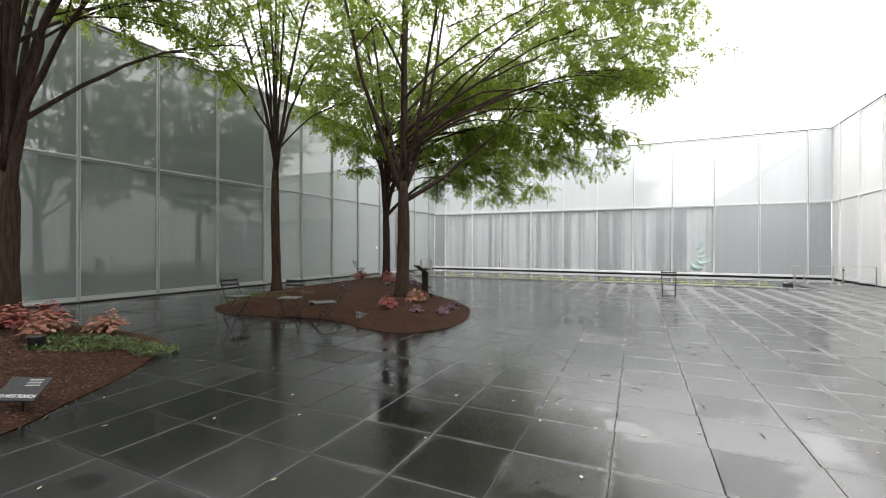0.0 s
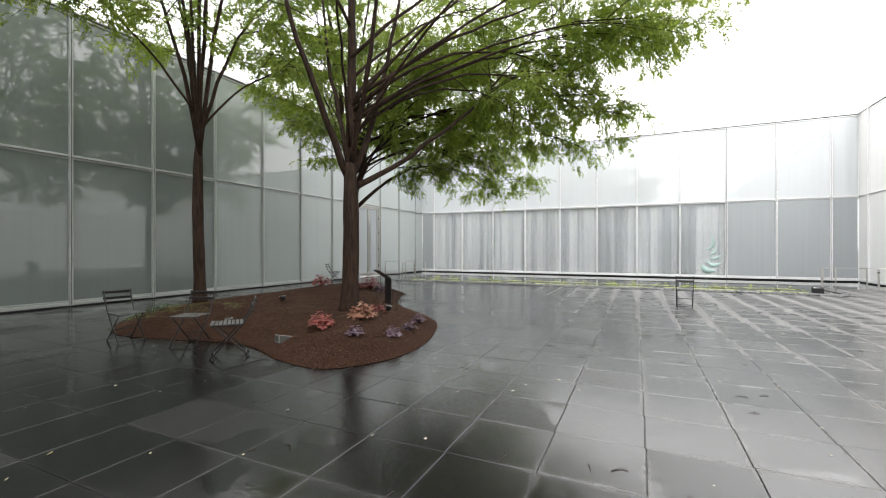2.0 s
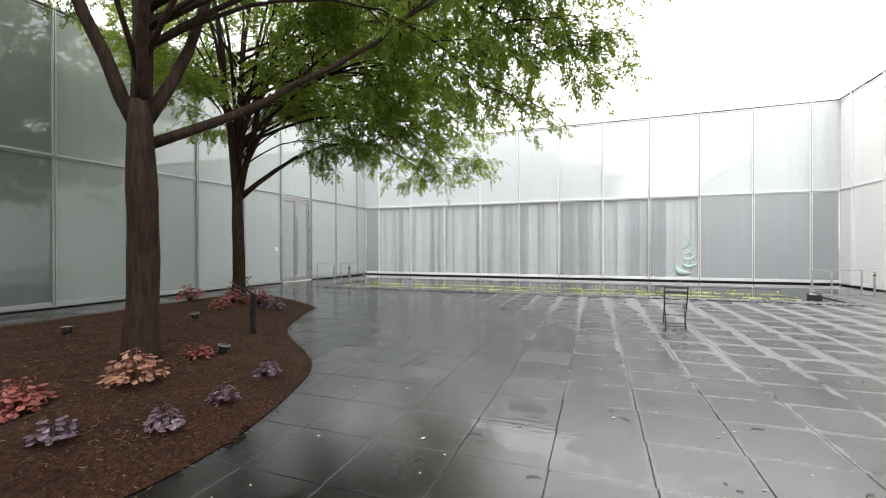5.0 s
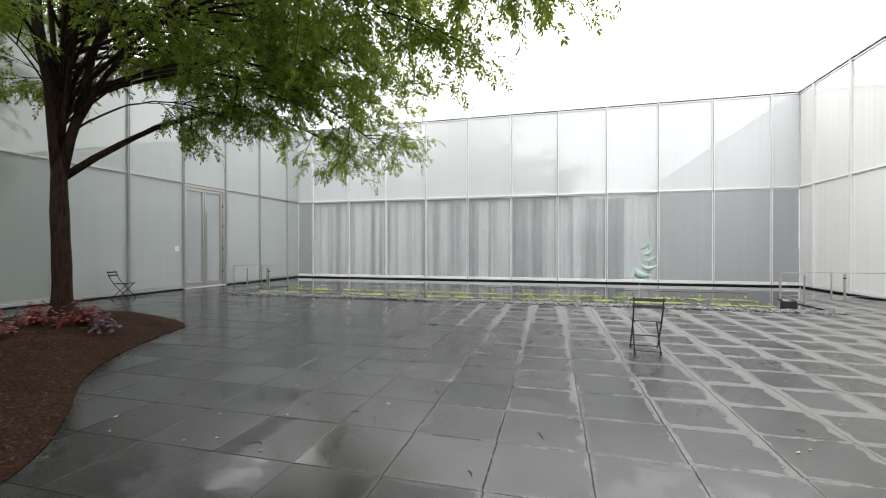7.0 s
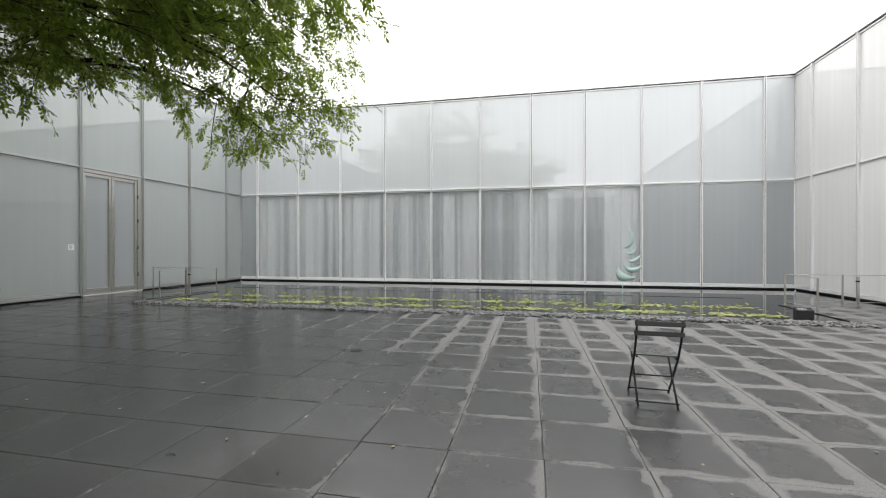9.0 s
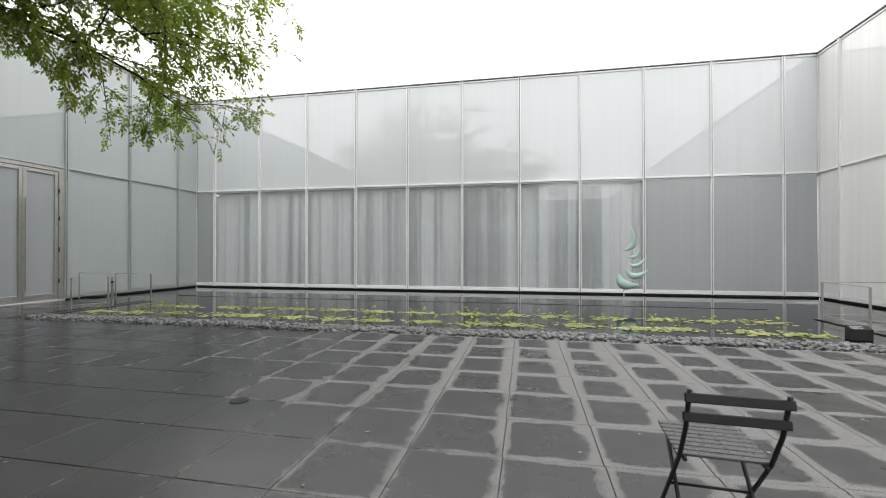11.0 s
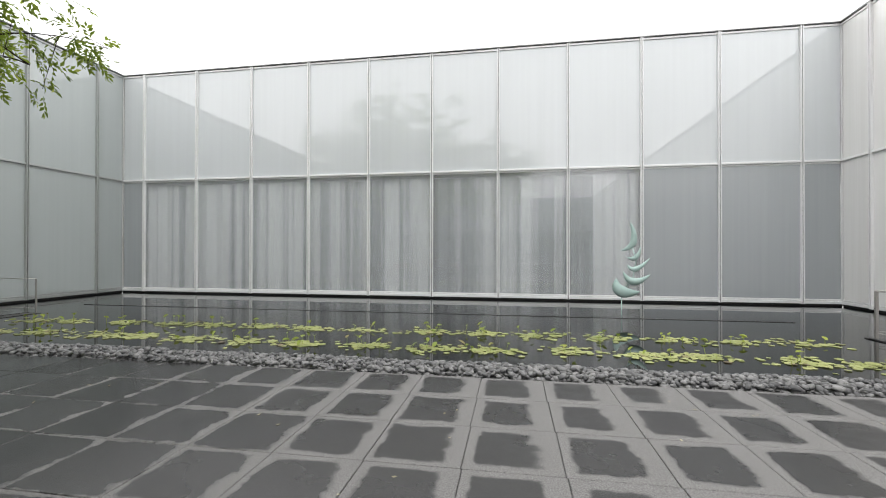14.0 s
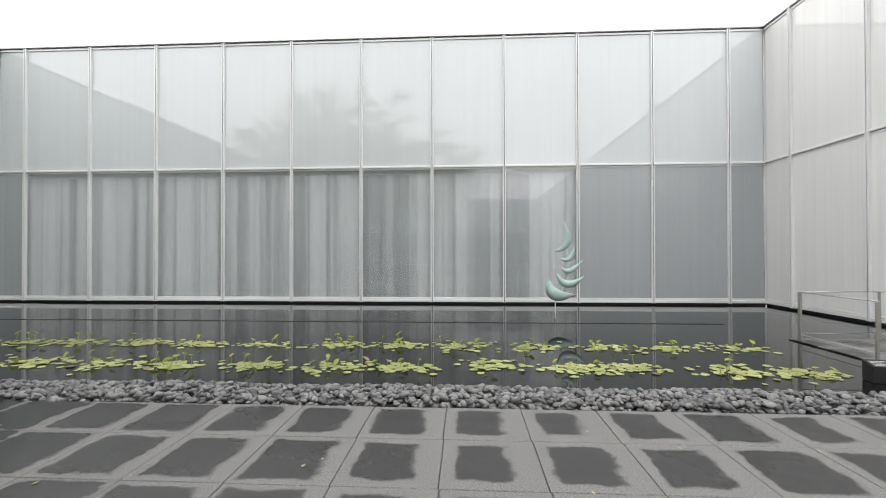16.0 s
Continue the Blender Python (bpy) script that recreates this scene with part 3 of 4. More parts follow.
for x0, x1, y0, y1, z in near:
    ob = new("paving_stone", tile_mesh)
    ob.parent = paving
    ob.location = ((x0 + x1) / 2, (y0 + y1) / 2, z)
    ob.rotation_euler = (rt.uniform(-0.0016, 0.0016), rt.uniform(-0.0016, 0.0016), 0)
fv, ff = [], []
for x0, x1, y0, y1, z in far:
    k = len(fv)
    fv += tile_verts(x0, x1, y0, y1, z)
    ff += [tuple(k + q for q in f) for f in TILE_FACES]
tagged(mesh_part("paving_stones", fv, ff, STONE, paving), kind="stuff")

# ---- planting beds ----
BED_A = [(-9.1, 7.2), (-8.0, 6.6), (-6.9, 6.7), (-5.4, 6.95), (-4.1, 6.5), (-3.3, 6.45), (-2.85, 7.1), (-2.8, 7.95), (-3.03, 8.9), (-3.5, 10.0), (-4.2, 10.75), (-5.2, 11.6),
         (-5.9, 12.5), (-6.6, 13.9), (-6.9, 14.6), (-7.8, 15.1), (-8.9, 15.0), (-9.7, 14.2), (-10.0, 12.8), (-9.8, 11.0), (-9.7, 9.2), (-9.5, 8.0)]
BED_B = [(-4.1, 0.7), (-4.15, 1.57), (-4.5, 2.15), (-5.05, 3.02), (-5.86, 3.87), (-6.6, 4.3), (-7.7, 4.4), (-9.1, 4.25), (-10.2, 3.4), (-10.5, 1.2), (-9.2, -0.8), (-6.6, -1.2), (-4.8, -0.5)]


def smooth_loop(pts, n=10):
    out = []
    k = len(pts)
    for i in range(k):
        p = [Vector(pts[(i + d) % k]) for d in (-1, 0, 1, 2)]
        for s in range(n):
            t = s / n
            out.append(0.5 * ((2 * p[1]) + (p[2] - p[0]) * t + (2 * p[0] - 5 * p[1] + 4 * p[2] - p[3]) * t * t + (3 * p[1] - p[0] - 3 * p[2] + p[3]) * t ** 3))
    return np.array([(v.x, v.y) for v in out])


def inside(loop, x, y):
    x0, y0 = loop[:, 0], loop[:, 1]
    x1, y1 = np.roll(x0, -1), np.roll(y0, -1)
    c = ((y0 > y) != (y1 > y)) & (x < (x1 - x0) * (y - y0) / (y1 - y0 + 1e-12) + x0)
    return bool(c.sum() % 2)


def rim_distance(loop, x, y):
    return float(np.sqrt(((loop - (x, y)) ** 2).sum(1).min()))


def mound(loop, x, y, top):
    d = min(rim_distance(loop, x, y) / 1.7, 1.0)
    h = top * (d * (2 - d)) if inside(loop, x, y) else 0.0
    return 0.006 + h + (0.025 * noise.noise((x * 3, y * 3, 1)) + 0.012 * noise.noise((x * 9, y * 9, 4))) * min(1, d * 6)


def planting_bed(ctrl, top, label):
    loop = smooth_loop(ctrl)
    bed = thing("planting_bed", pose(0, 0, 0), label, "planting bed", "mulched beds", "structure")
    bm = bmesh.new()
    step = 0.11
    x0, y0 = loop.min(0) - step
    x1, y1 = loop.max(0) + step
    grid = {}
    for i in range(int((x1 - x0) / step) + 2):
        for j in range(int((y1 - y0) / step) + 2):
            x, y = x0 + i * step, y0 + j * step
            if not inside(loop, x, y):
                k = ((loop - (x, y)) ** 2).sum(1).argmin()
                if rim_distance(loop, x, y) > step * 1.45:
                    continue
                x, y = loop[k]
                z = 0.006
            else:
                z = mound(loop, x, y, top)
            grid[i, j] = bm.verts.new((x, y, z))
    for (i, j), v in grid.items():
        q = [grid.get(c) for c in ((i, j), (i + 1, j), (i + 1, j + 1), (i, j + 1))]
        if all(q):
            bm.faces.new(q)
    part("mulch", bm, MULCH, bed, "dark wet bark mulch", True)
    rs = np.random.RandomState(3)
    verts, faces = [], []
    tries = 0
    while len(faces) < 20000 and tries < 80000:
        tries += 1
        x, y = rs.uniform(x0, x1), rs.uniform(y0, y1)
        if not inside(loop, x, y):
            if rs.rand() > 0.25 or rim_distance(loop, x, y) > 0.09:
                continue
        z = mound(loop, x, y, top) + rs.uniform(0.004, 0.016)
        a, l, w, tilt = rs.uniform(0, 6.28), rs.uniform(0.012, 0.045), rs.uniform(0.003, 0.007), rs.normal(0, 0.3)
        c, s = math.cos(a), math.sin(a)
        k = len(verts)
        for u, v in ((-1, -1), (1, -1), (1, 1), (-1, 1)):
            verts.append((x + c * u * l / 2 - s * v * w / 2, y + s * u * l / 2 + c * v * w / 2, z + u * l / 2 * tilt + v * 0.002))
        faces.append((k, k + 1, k + 2, k + 3))
    tagged(mesh_part("mulch_shreds", verts, faces, CHIPS, bed), kind="stuff")
    verts, faces = [], []
    for k in range(900):
        x, y = rs.uniform(x0, x1), rs.uniform(y0, y1)
        if not inside(loop, x, y) or noise.noise((x * 0.9, y * 0.9, 12)) < -0.12:
            continue
        z, a, l, w = mound(loop, x, y, top) + rs.uniform(0.012, 0.022), rs.uniform(0, 6.28), rs.uniform(0.015, 0.07), rs.uniform(0.003, 0.009)
        c, s, k = math.cos(a), math.sin(a), len(verts)
        for u, v in ((-1, -0.3), (0, -1), (1, 0), (0, 1)):
            verts.append((x + c * u * l / 2 - s * v * w / 2, y + s * u * l / 2 + c * v * w / 2, z + 0.006 * abs(u)))
        faces.append((k, k + 1, k + 2, k + 3))
    tagged(mesh_part("straw_bits", verts, faces, STRAW, bed, "pale fallen straw and petal bits"), kind="stuff")
    return loop


TOP_A, TOP_B = 0.36, 0.28
loop_a = planting_bed(BED_A, TOP_A, "curving mounded bed of dark bark mulch with trees")
loop_b = planting_bed(BED_B, TOP_B, "rounded mulch bed with groundcover and red foliage plants")


def za(x, y):
    return mound(loop_a, x, y, TOP_A)


def zb(x, y):
    return mound(loop_b, x, y, TOP_B)


# ---- trees ----
def bezier(p0, p1, p2, n):
    return [(1 - t) ** 2 * p0 + 2 * t * (1 - t) * p1 + t * t * p2 for t in (i / n for i in range(n + 1))]


def unit_rows(v):
    return v / (np.linalg.norm(v, axis=-1, keepdims=True) + 1e-9)


def leaves_mesh(twigs, per, rs, size):
    """Numpy quads: feathered leaves of nine narrow leaflets each, hung along drooping twigs (start, end)."""
    k, m = max(1, per // 9), 9
    a = np.repeat(np.array([t[0] for t in twigs]), k, 0)
    b = np.repeat(np.array([t[1] for t in twigs]), k, 0)
    n = len(a)
    u = rs.uniform(0.0, 1.08, (n, 1))
    axis = unit_rows(b - a)
    hub = a + (b - a) * u + rs.normal(0, 0.03, (n, 3))
    out = axis * 0.7 + rs.normal(0, 0.55, (n, 3))
    out[:, 2] -= 0.35
    out = unit_rows(out)
    nrm = rs.normal(0, 0.45, (n, 3))
    nrm[:, 2] += 1.0
    side = unit_rows(np.cross(out, nrm))
    nrm = np.cross(side, out)
    length = rs.uniform(0.75, 1.25, (n, 1, 1)) * size * 2.3
    along = np.array((0.18, 0.28, 0.42, 0.50, 0.64, 0.72, 0.86, 0.93, 1.0))[None, :, None]
    hand = np.array((1, -1, 1, -1, 1, -1, 1, -1, 0.1))[None, :, None]
    c = hub[:, None] + out[:, None] * length * along
    c[..., 2] -= (length * along ** 2 * 0.28)[..., 0]
    d = out[:, None] * (0.62 + 0.5 * along ** 3) + side[:, None] * hand * 0.85 + rs.normal(0, 0.22, (n, m, 3))
    d[..., 2] -= 0.30 * along[..., 0]
    d = unit_rows(d).reshape(-1, 3)
    up = np.repeat(nrm, m, 0) + rs.normal(0, 0.3, (n * m, 3))
    s = unit_rows(np.cross(d, up))
    up = np.cross(s, d)
    c = c.reshape(-1, 3)
    l = rs.uniform(0.75, 1.2, (n * m, 1)) * size
    w = l * rs.uniform(0.17, 0.24, (n * m, 1))
    v = np.empty((n * m, 4, 3))
    v[:, 0] = c
    v[:, 1] = c + d * l * 0.45 + s * w + up * w * 0.3
    v[:, 2] = c + d * l - up * l * 0.10
    v[:, 3] = c + d * l * 0.45 - s * w + up * w * 0.3
    return v.reshape(-1, 3), np.arange(n * m * 4).reshape(n * m, 4)


def fast_mesh(name, v, f, material):
    me = bpy.data.meshes.new(name)
    n, k = f.shape
    me.vertices.add(len(v))
    me.vertices.foreach_set("co", np.ascontiguousarray(v, dtype=np.float32).ravel())
    me.loops.add(n * k)
    me.loops.foreach_set("vertex_index", f.ravel().astype(np.int32))
    me.polygons.add(n)
    me.polygons.foreach_set("loop_start", np.arange(0, n * k, k, dtype=np.int32))
    me.update(calc_edges=True)
    me.validate()
    me.materials.append(material)
    return me


def tree(x, y, z, fork, radius, limbs, label, seed, per=52, size=0.085, lean=(0, 0), inner=0.40):
    """limbs: (azimuth, reach, end height, start height, thickness) about the trunk; heights above the ground under it."""
    rnd, rs = random.Random(seed), np.random.RandomState(seed)
    t = thing("tree", pose(x, y, z), label, "tree", "court trees")
    v, f = [], []
    pts, rad = [], []
    n = 12
    for i in range(n + 1):
        s = i / n
        pts.append(Vector((lean[0] * s * s + 0.025 * math.sin(4 * s + seed), lean[1] * s * s + 0.025 * math.cos(5 * s + seed), -0.12 + (fork + 0.3) * s)))
        rad.append(radius * (1 + 0.55 * math.exp(-s * 16) + 0.10 * math.exp(-((s - 0.92) / 0.1) ** 2) - 0.14 * s) * (1 + 0.03 * math.sin(s * 23 + seed)) * (1 - 0.42 * max(0.0, (s - 0.7) / 0.3) ** 1.5))
    tube_data(pts, rad, 18, v, f)
    mesh_part("trunk", v, f, BARK, t, "dark brown wet furrowed bark", True)
    twigs = []
    tv, tf = [], []
    for az, reach, height, start, thick, *low in limbs:
        lv, lf = [], []
        a = radians(az)
        out = Vector((math.cos(a), math.sin(a), 0))
        s0 = start / fork
        p0 = Vector((lean[0] * s0 * s0, lean[1] * s0 * s0, start))
        p2 = p0 * 1.0 + out * reach
        p2.z = height
        rise = height - start
        p1 = p0 + out * reach * (0.30 if rise > reach else 0.5) + Vector((0, 0, rise * 0.62 + (0.25 * min(reach, 3) if height > 4.9 else 0.40 * reach)))
        if low:
            p1 = p0 + out * reach * 0.6 + Vector((0, 0, rise * low[0]))
        line = bezier(p0, p1, p2, 14)
        length = sum((line[i + 1] - line[i]).length for i in range(14))
        for i in range(2, 15):
            line[i] = line[i] + Vector((rnd.uniform(-1, 1), rnd.uniform(-1, 1), rnd.uniform(-1, 1))) * 0.035 * length / 8
        r0 = thick
        rr = [r0 * (1 - 0.93 * (i / 14) ** 0.8) + 0.004 for i in range(15)]
        tube_data(line, rr, 9, lv, lf)
        mesh_part("limb", lv, lf, BARK, t, "", True)
        m = int((4 + length * 1.7) * (0.62 if height > 8.5 else 1.0))
        for k in range(m):
            s = inner + (1 - inner) * (k + rnd.random()) / m
            q = min(13, int(s * 14))
            p = line[q].lerp(line[q + 1], s * 14 - q)
            axis = (line[q + 1] - line[q]).normalized()
            ang = rnd.uniform(0, 6.283)
            side = Vector((math.cos(ang), math.sin(ang), rnd.uniform(-0.25, 0.5)))
            d = (axis * 0.55 + side * 0.8 + out * 0.25).normalized()
            bl = (0.75 + 1.35 * (1 - abs(s - 0.6))) * rnd.uniform(0.6, 1.15) * min(1.25, 0.5 + length / 9) * (0.72 if height < 4.9 else 1.0)
            e = p + d * bl
            e.z = max(e.z - 0.08 * bl * bl, p.z - 0.35 * bl)
            mid = p + d * bl * 0.5 + Vector((0, 0, 0.07 * bl))
            br = bezier(p, mid, e, 5)
            r1 = max(0.008, rr[q] * 0.42)
            tube_data(br, [r1 * (1 - 0.8 * i / 5) + 0.002 for i in range(6)], 5, tv, tf)
            for w in range(6):
                g = 0.25 + 0.75 * (w + rnd.random()) / 6
                qi = min(4, int(g * 5))
                tp = br[qi].lerp(br[qi + 1], g * 5 - qi)
                td = (d * 0.7 + Vector((rnd.uniform(-1, 1), rnd.uniform(-1, 1), rnd.uniform(-0.45, 0.4)))).normalized()
                te = tp + td * rnd.uniform(0.3, 0.75) + Vector((0, 0, -0.08))
                tube_data([tp, te], [0.006, 0.002], 3, tv, tf)
                twigs.append((tuple(tp), tuple(te)))
    mesh_part("branchwork", tv, tf, BARK, t)
    lvx, lfx = leaves_mesh(twigs, per, rs, size)
    crown = new("crown", fast_mesh("crown", lvx, lfx, LEAF))
    crown.parent = t
    tagged(crown, "airy crown of small bright green leaves")
    return t


def ring(n, seed, reach, height, start, thick, spread=1.4, skip=()):
    """Ascending limbs all round."""
    r = random.Random(seed)
    out = []
    for k in range(n):
        az = 360 * k / n + r.uniform(-14, 14)
        if any(abs((az - s + 180) % 360 - 180) < w for s, w in skip):
            continue
        out.append((az, reach * r.uniform(0.75, 1.15), height * r.uniform(0.85, 1.1), start + spread * (k * 0.618 % 1.0), thick * r.uniform(0.8, 1.1)))
    return out


T2, T3, T1, T0 = (-4.6, 8.65), (-7.95, 13.17), (-8.22, 8.27), (-8.4, 3.1)
tree(*T2, za(*T2), 2.5, 0.155,
     [(100, 0.5, 12.2, 2.1, 0.105), (232, 1.9, 9.2, 2.35, 0.075, 0.34), (75, 1.9, 10.2, 2.4, 0.072, 0.25), (330, 2.1, 9.4, 2.6, 0.058, 0.3), (150, 2.3, 9.8, 2.7, 0.052, 0.3), (250, 3.4, 7.8, 5.2, 0.03)]
     + [(62, 5.2, 6.9, 2.2, 0.058, 0.36), (49, 5.9, 4.5, 3.6, 0.036), (44, 5.4, 3.9, 3.2, 0.032), (57, 4.9, 3.8, 3.2, 0.028), (40, 6.5, 6.9, 3.8, 0.038), (27, 6.1, 6.9, 3.6, 0.032), (50, 6.5, 6.0, 3.5, 0.032),
        (34, 6.0, 5.6, 3.4, 0.032), (15, 5.0, 6.8, 3.7, 0.028), (-5, 4.6, 6.2, 3.0, 0.028), (-60, 3.2, 5.6, 2.9, 0.026), (22, 5.2, 5.2, 3.4, 0.028), (44, 5.4, 8.2, 4.6, 0.032),
        (90, 4.6, 6.6, 3.8, 0.028), (72, 5.0, 7.4, 4.2, 0.028)],
     "tall green tree with a stout dark trunk forking low", 11, 72, 0.078, inner=0.52)
tree(*T3, za(*T3), 2.45, 0.138,
     [(225, 1.5, 11.8, 2.0, 0.095), (40, 3.0, 9.6, 2.2, 0.078), (35, 4.2, 7.2, 2.6, 0.05), (140, 4.4, 7.4, 2.9, 0.042), (105, 4.8, 7.0, 3.2, 0.042), (165, 3.8, 8.0, 3.0, 0.04), (85, 4.6, 8.6, 3.4, 0.04)] + ring(3, 3, 2.8, 9.6, 2.7, 0.045) + ring(3, 13, 1.3, 11.0, 3.0, 0.05) + ring(4, 23, 3.4, 7.0, 3.6, 0.03, 2.0) + ring(5, 43, 2.4, 6.6, 3.8, 0.022, 2.0) + ring(5, 53, 1.7, 4.7, 3.0, 0.016, 0.8)
     + [(66, 6.3, 3.3, 2.25, 0.062), (41, 5.6, 3.2, 3.4, 0.038), (55, 5.5, 4.2, 3.4, 0.036), (80, 4.4, 5.2, 3.6, 0.032), (32, 5.4, 4.2, 4.4, 0.034), (11, 5.6, 4.6, 3.4, 0.042), (50, 3.6, 5.0, 4.8, 0.028), (20, 5.5, 5.4, 4.2, 0.032), (82, 3.2, 4.5, 4.0, 0.028), (0, 4.6, 6.0, 4.4, 0.03), (45, 5.2, 5.6, 4.6, 0.032), (62, 5.4, 5.0, 4.4, 0.032), (28, 4.6, 6.6, 5.4, 0.03), (52, 4.4, 6.8, 5.6, 0.03), (74, 4.8, 6.0, 4.8, 0.03),
        (36, 2.6, 3.4, 2.9, 0.018), (20, 3.4, 3.7, 3.1, 0.018),
        (70, 3.4, 6.2, 4.6, 0.026), (110, 3.2, 5.6, 3.8, 0.026), (35, 3.4, 6.6, 5.0, 0.028), (-30, 3.6, 5.8, 3.6, 0.028), (-80, 3.4, 6.0, 4.0, 0.026), (170, 3.2, 6.0, 3.8, 0.026)],
     "spreading green tree with long low drooping limbs", 12, 72, 0.078, inner=0.42)
tree(*T1, za(*T1), 3.2, 0.115,
     ring(6, 5, 2.2, 9.2, 3.0, 0.045, 0.6) + ring(3, 15, 1.0, 11.2, 3.2, 0.045, 0.5) + [(-95, 3.6, 6.2, 3.9, 0.024), (35, 2.6, 4.9, 3.6, 0.024), (150, 2.6, 6.6, 3.6, 0.026)],
     "slender green tree with steep upright limbs", 13, 72, 0.075)
tree(*T0, zb(*T0), 2.2, 0.19,
     ring(5, 7, 3.0, 9.6, 2.3, 0.07) + ring(2, 17, 1.2, 12.0, 2.4, 0.08) + ring(3, 27, 4.0, 7.6, 3.4, 0.035) + [(25, 1.5, 6.8, 1.5, 0.085), (15, 3.3, 5.8, 2.4, 0.06), (80, 4.4, 5.9, 3.0, 0.04)],
     "dark-trunked tree forking at head height in a mulch bed", 14, 72, 0.075)
# tree standing out of view, added to darken the floor and west glass
SHADE_TREE = (-6.9, 0.1)
tree(*SHADE_TREE, zb(*SHADE_TREE), 2.4, 0.17,
     ring(6, 9, 3.0, 9.4, 2.4, 0.06, 1.8) + ring(3, 19, 1.2, 11.4, 2.6, 0.06) + ring(4, 29, 3.4, 6.8, 3.2, 0.032),
     "green tree with a dark trunk in the rounded mulch bed", 15, 63, 0.078)

# ---- bistro chairs ----
def bistro_chair(m, label):
    """Folding chair; the sitter faces +y, the backrest is at -y."""
    c = thing("bistro_chair", m, label, "chair", "folding court chairs")
    for s in (-1, 1):
        x = s * 0.185
        part_pts = [(x, -0.33, 0.81), (x, -0.265, 0.62), (x, -0.16, 0.45), (x, 0.24, 0.0)]
        rod("back_upright", part_pts, 0.0105, CHAIRM, c, "", 6)
        rod("leg", [(s * 0.165, 0.20, 0.44), (s * 0.165, -0.25, 0.0)], 0.0100, CHAIRM, c, "", 6)
        part("seat_rail", box(s * 0.165 - 0.008, s * 0.165 + 0.008, -0.18, 0.22, 0.432, 0.450, 0.002), CHAIRM, c)
    for y, z in ((0.20, 0.035), (-0.21, 0.04), (0.05, 0.215)):
        rod("cross_bar", [(-0.185, y, z), (0.185, y, z)], 0.0075, CHAIRM, c, "", 6)
    for k in range(8):
        y = -0.165 + k * 0.052
        part("seat_slat", box(-0.20, 0.20, y, y + 0.040, 0.450, 0.464, 0.003), SLATM, c, "wet grey seat slat" if k == 0 else "")
    for z, y in ((0.775, -0.328), (0.682, -0.297)):
        bm = box(-0.205, 0.205, -0.009, 0.009, -0.021, 0.021, 0.004, pose(0, y, z, -14))
        part("back_slat", bm, CHAIRM, c)
    return c


base_chair = bistro_chair(pose(1.22, 14.72, 0.001, 0, 0, -4), "dark metal folding bistro chair alone on the paving")
for cx, cy, turn, lab in ((-7.32, 6.38, -98, "dark metal folding bistro chair beside the mulch bed"), (-6.12, 6.66, 205, "dark metal folding bistro chair at the edge of the mulch bed"),
                          (-4.97, 6.43, 140, "dark metal folding bistro chair beside the mulch bed"), (-12.4, 17.75, -70, "dark metal folding bistro chair near the glass wall")):
    k = copy_thing(base_chair, pose(cx, cy, 0.001, 0, 0, turn))
    tagged(k, lab)


# ---- railings at the pool decks ----
def deck_rail(name_label, runs):
    r = thing("railing", pose(0, 0, 0), name_label, "railing", "steel deck railings")
    for pts in runs:
        for (x, y) in pts:
            part("post", box(x - 0.021, x + 0.021, y - 0.009, y + 0.009, 0.0, 0.77, 0.003), STEEL, r)
        for (xa, ya), (xb, yb) in zip(pts, pts[1:]):
            for z in (0.775, 0.10):
                rod("rail", [(xa, ya, z), (xb, yb, z)], 0.009 if z > 0.5 else 0.006, STEEL, r, "", 6)
    return r


deck_rail("low stainless steel railing at the pool deck", [[(-12.9, 22.8), (-11.58, 22.8), (-10.34, 22.78)], [(-10.33, 21.5), (-10.6, 20.8)]])
deck_rail("low stainless steel railing at the pool deck", [[(6.37, 22.78), (7.63, 22.8), (8.97, 22.8)], [(6.3, 22.66), (6.3, 21.38)]])
for x, y in ((-10.34, 21.62), (7.95, 22.8)):
    q = thing("bollard", pose(x, y, 0.001), "flat stainless steel post at the deck edge", "post", "deck posts")
    part("plate", box(-0.03, 0.03, -0.02, 0.02, 0, 0.74, 0.004), STEEL, q)
    part("fixing", box(-0.034, 0.034, -0.024, 0.024, 0.6, 0.64, 0.003), GASKET, q)

# ---- signs ----
low = thing("sign_box", pose(5.56, 20.5, 0.0, 0, 0, -8), "low black angled label box beside the pebbles", "sign")
bm = bmesh.new()
prof = [(-0.08, -0.02), (0.08, -0.02), (0.08, 0.21), (-0.08, 0.165)]
va = [bm.verts.new((-0.15, y, z)) for y, z in prof]
vb = [bm.verts.new((0.15, y, z)) for y, z in prof]
bm.faces.new(va[::-1])
bm.faces.new(vb)
for i in range(4):
    j = (i + 1) % 4
    bm.faces.new((va[i], va[j], vb[j], vb[i]))
bmesh.ops.bevel(bm, geom=list(bm.edges), offset=0.004, segments=1, affect="EDGES")
bmesh.ops.recalc_face_normals(bm, faces=bm.faces)
part("body", bm, SIGNM, low)
for k in range(4):
    part("print_line", box(-0.12, 0.0 + 0.05 * (k % 2), -0.004, 0.004, -0.0015, 0.0015, 0, pose(0, -0.06 + 0.03 * k, 0.1715 + 0.00845 * k, 15.7)), INK, low)

post = thing("interpretive_sign", pose(-5.03, 10.62, za(-5.03, 10.62) - 0.03, 0, 0, 145), "black folded-metal lectern sign standing in the mulch", "sign")
part("stem", box(-0.17, 0.17, -0.014, 0.014, 0, 0.62, 0.004), BLACK, post)
panel = part("panel", box(-0.17, 0.17, 0.0, 0.34, -0.010, 0.010, 0.004, pose(0, 0.0, 0.62, 33)), BLACK, post)
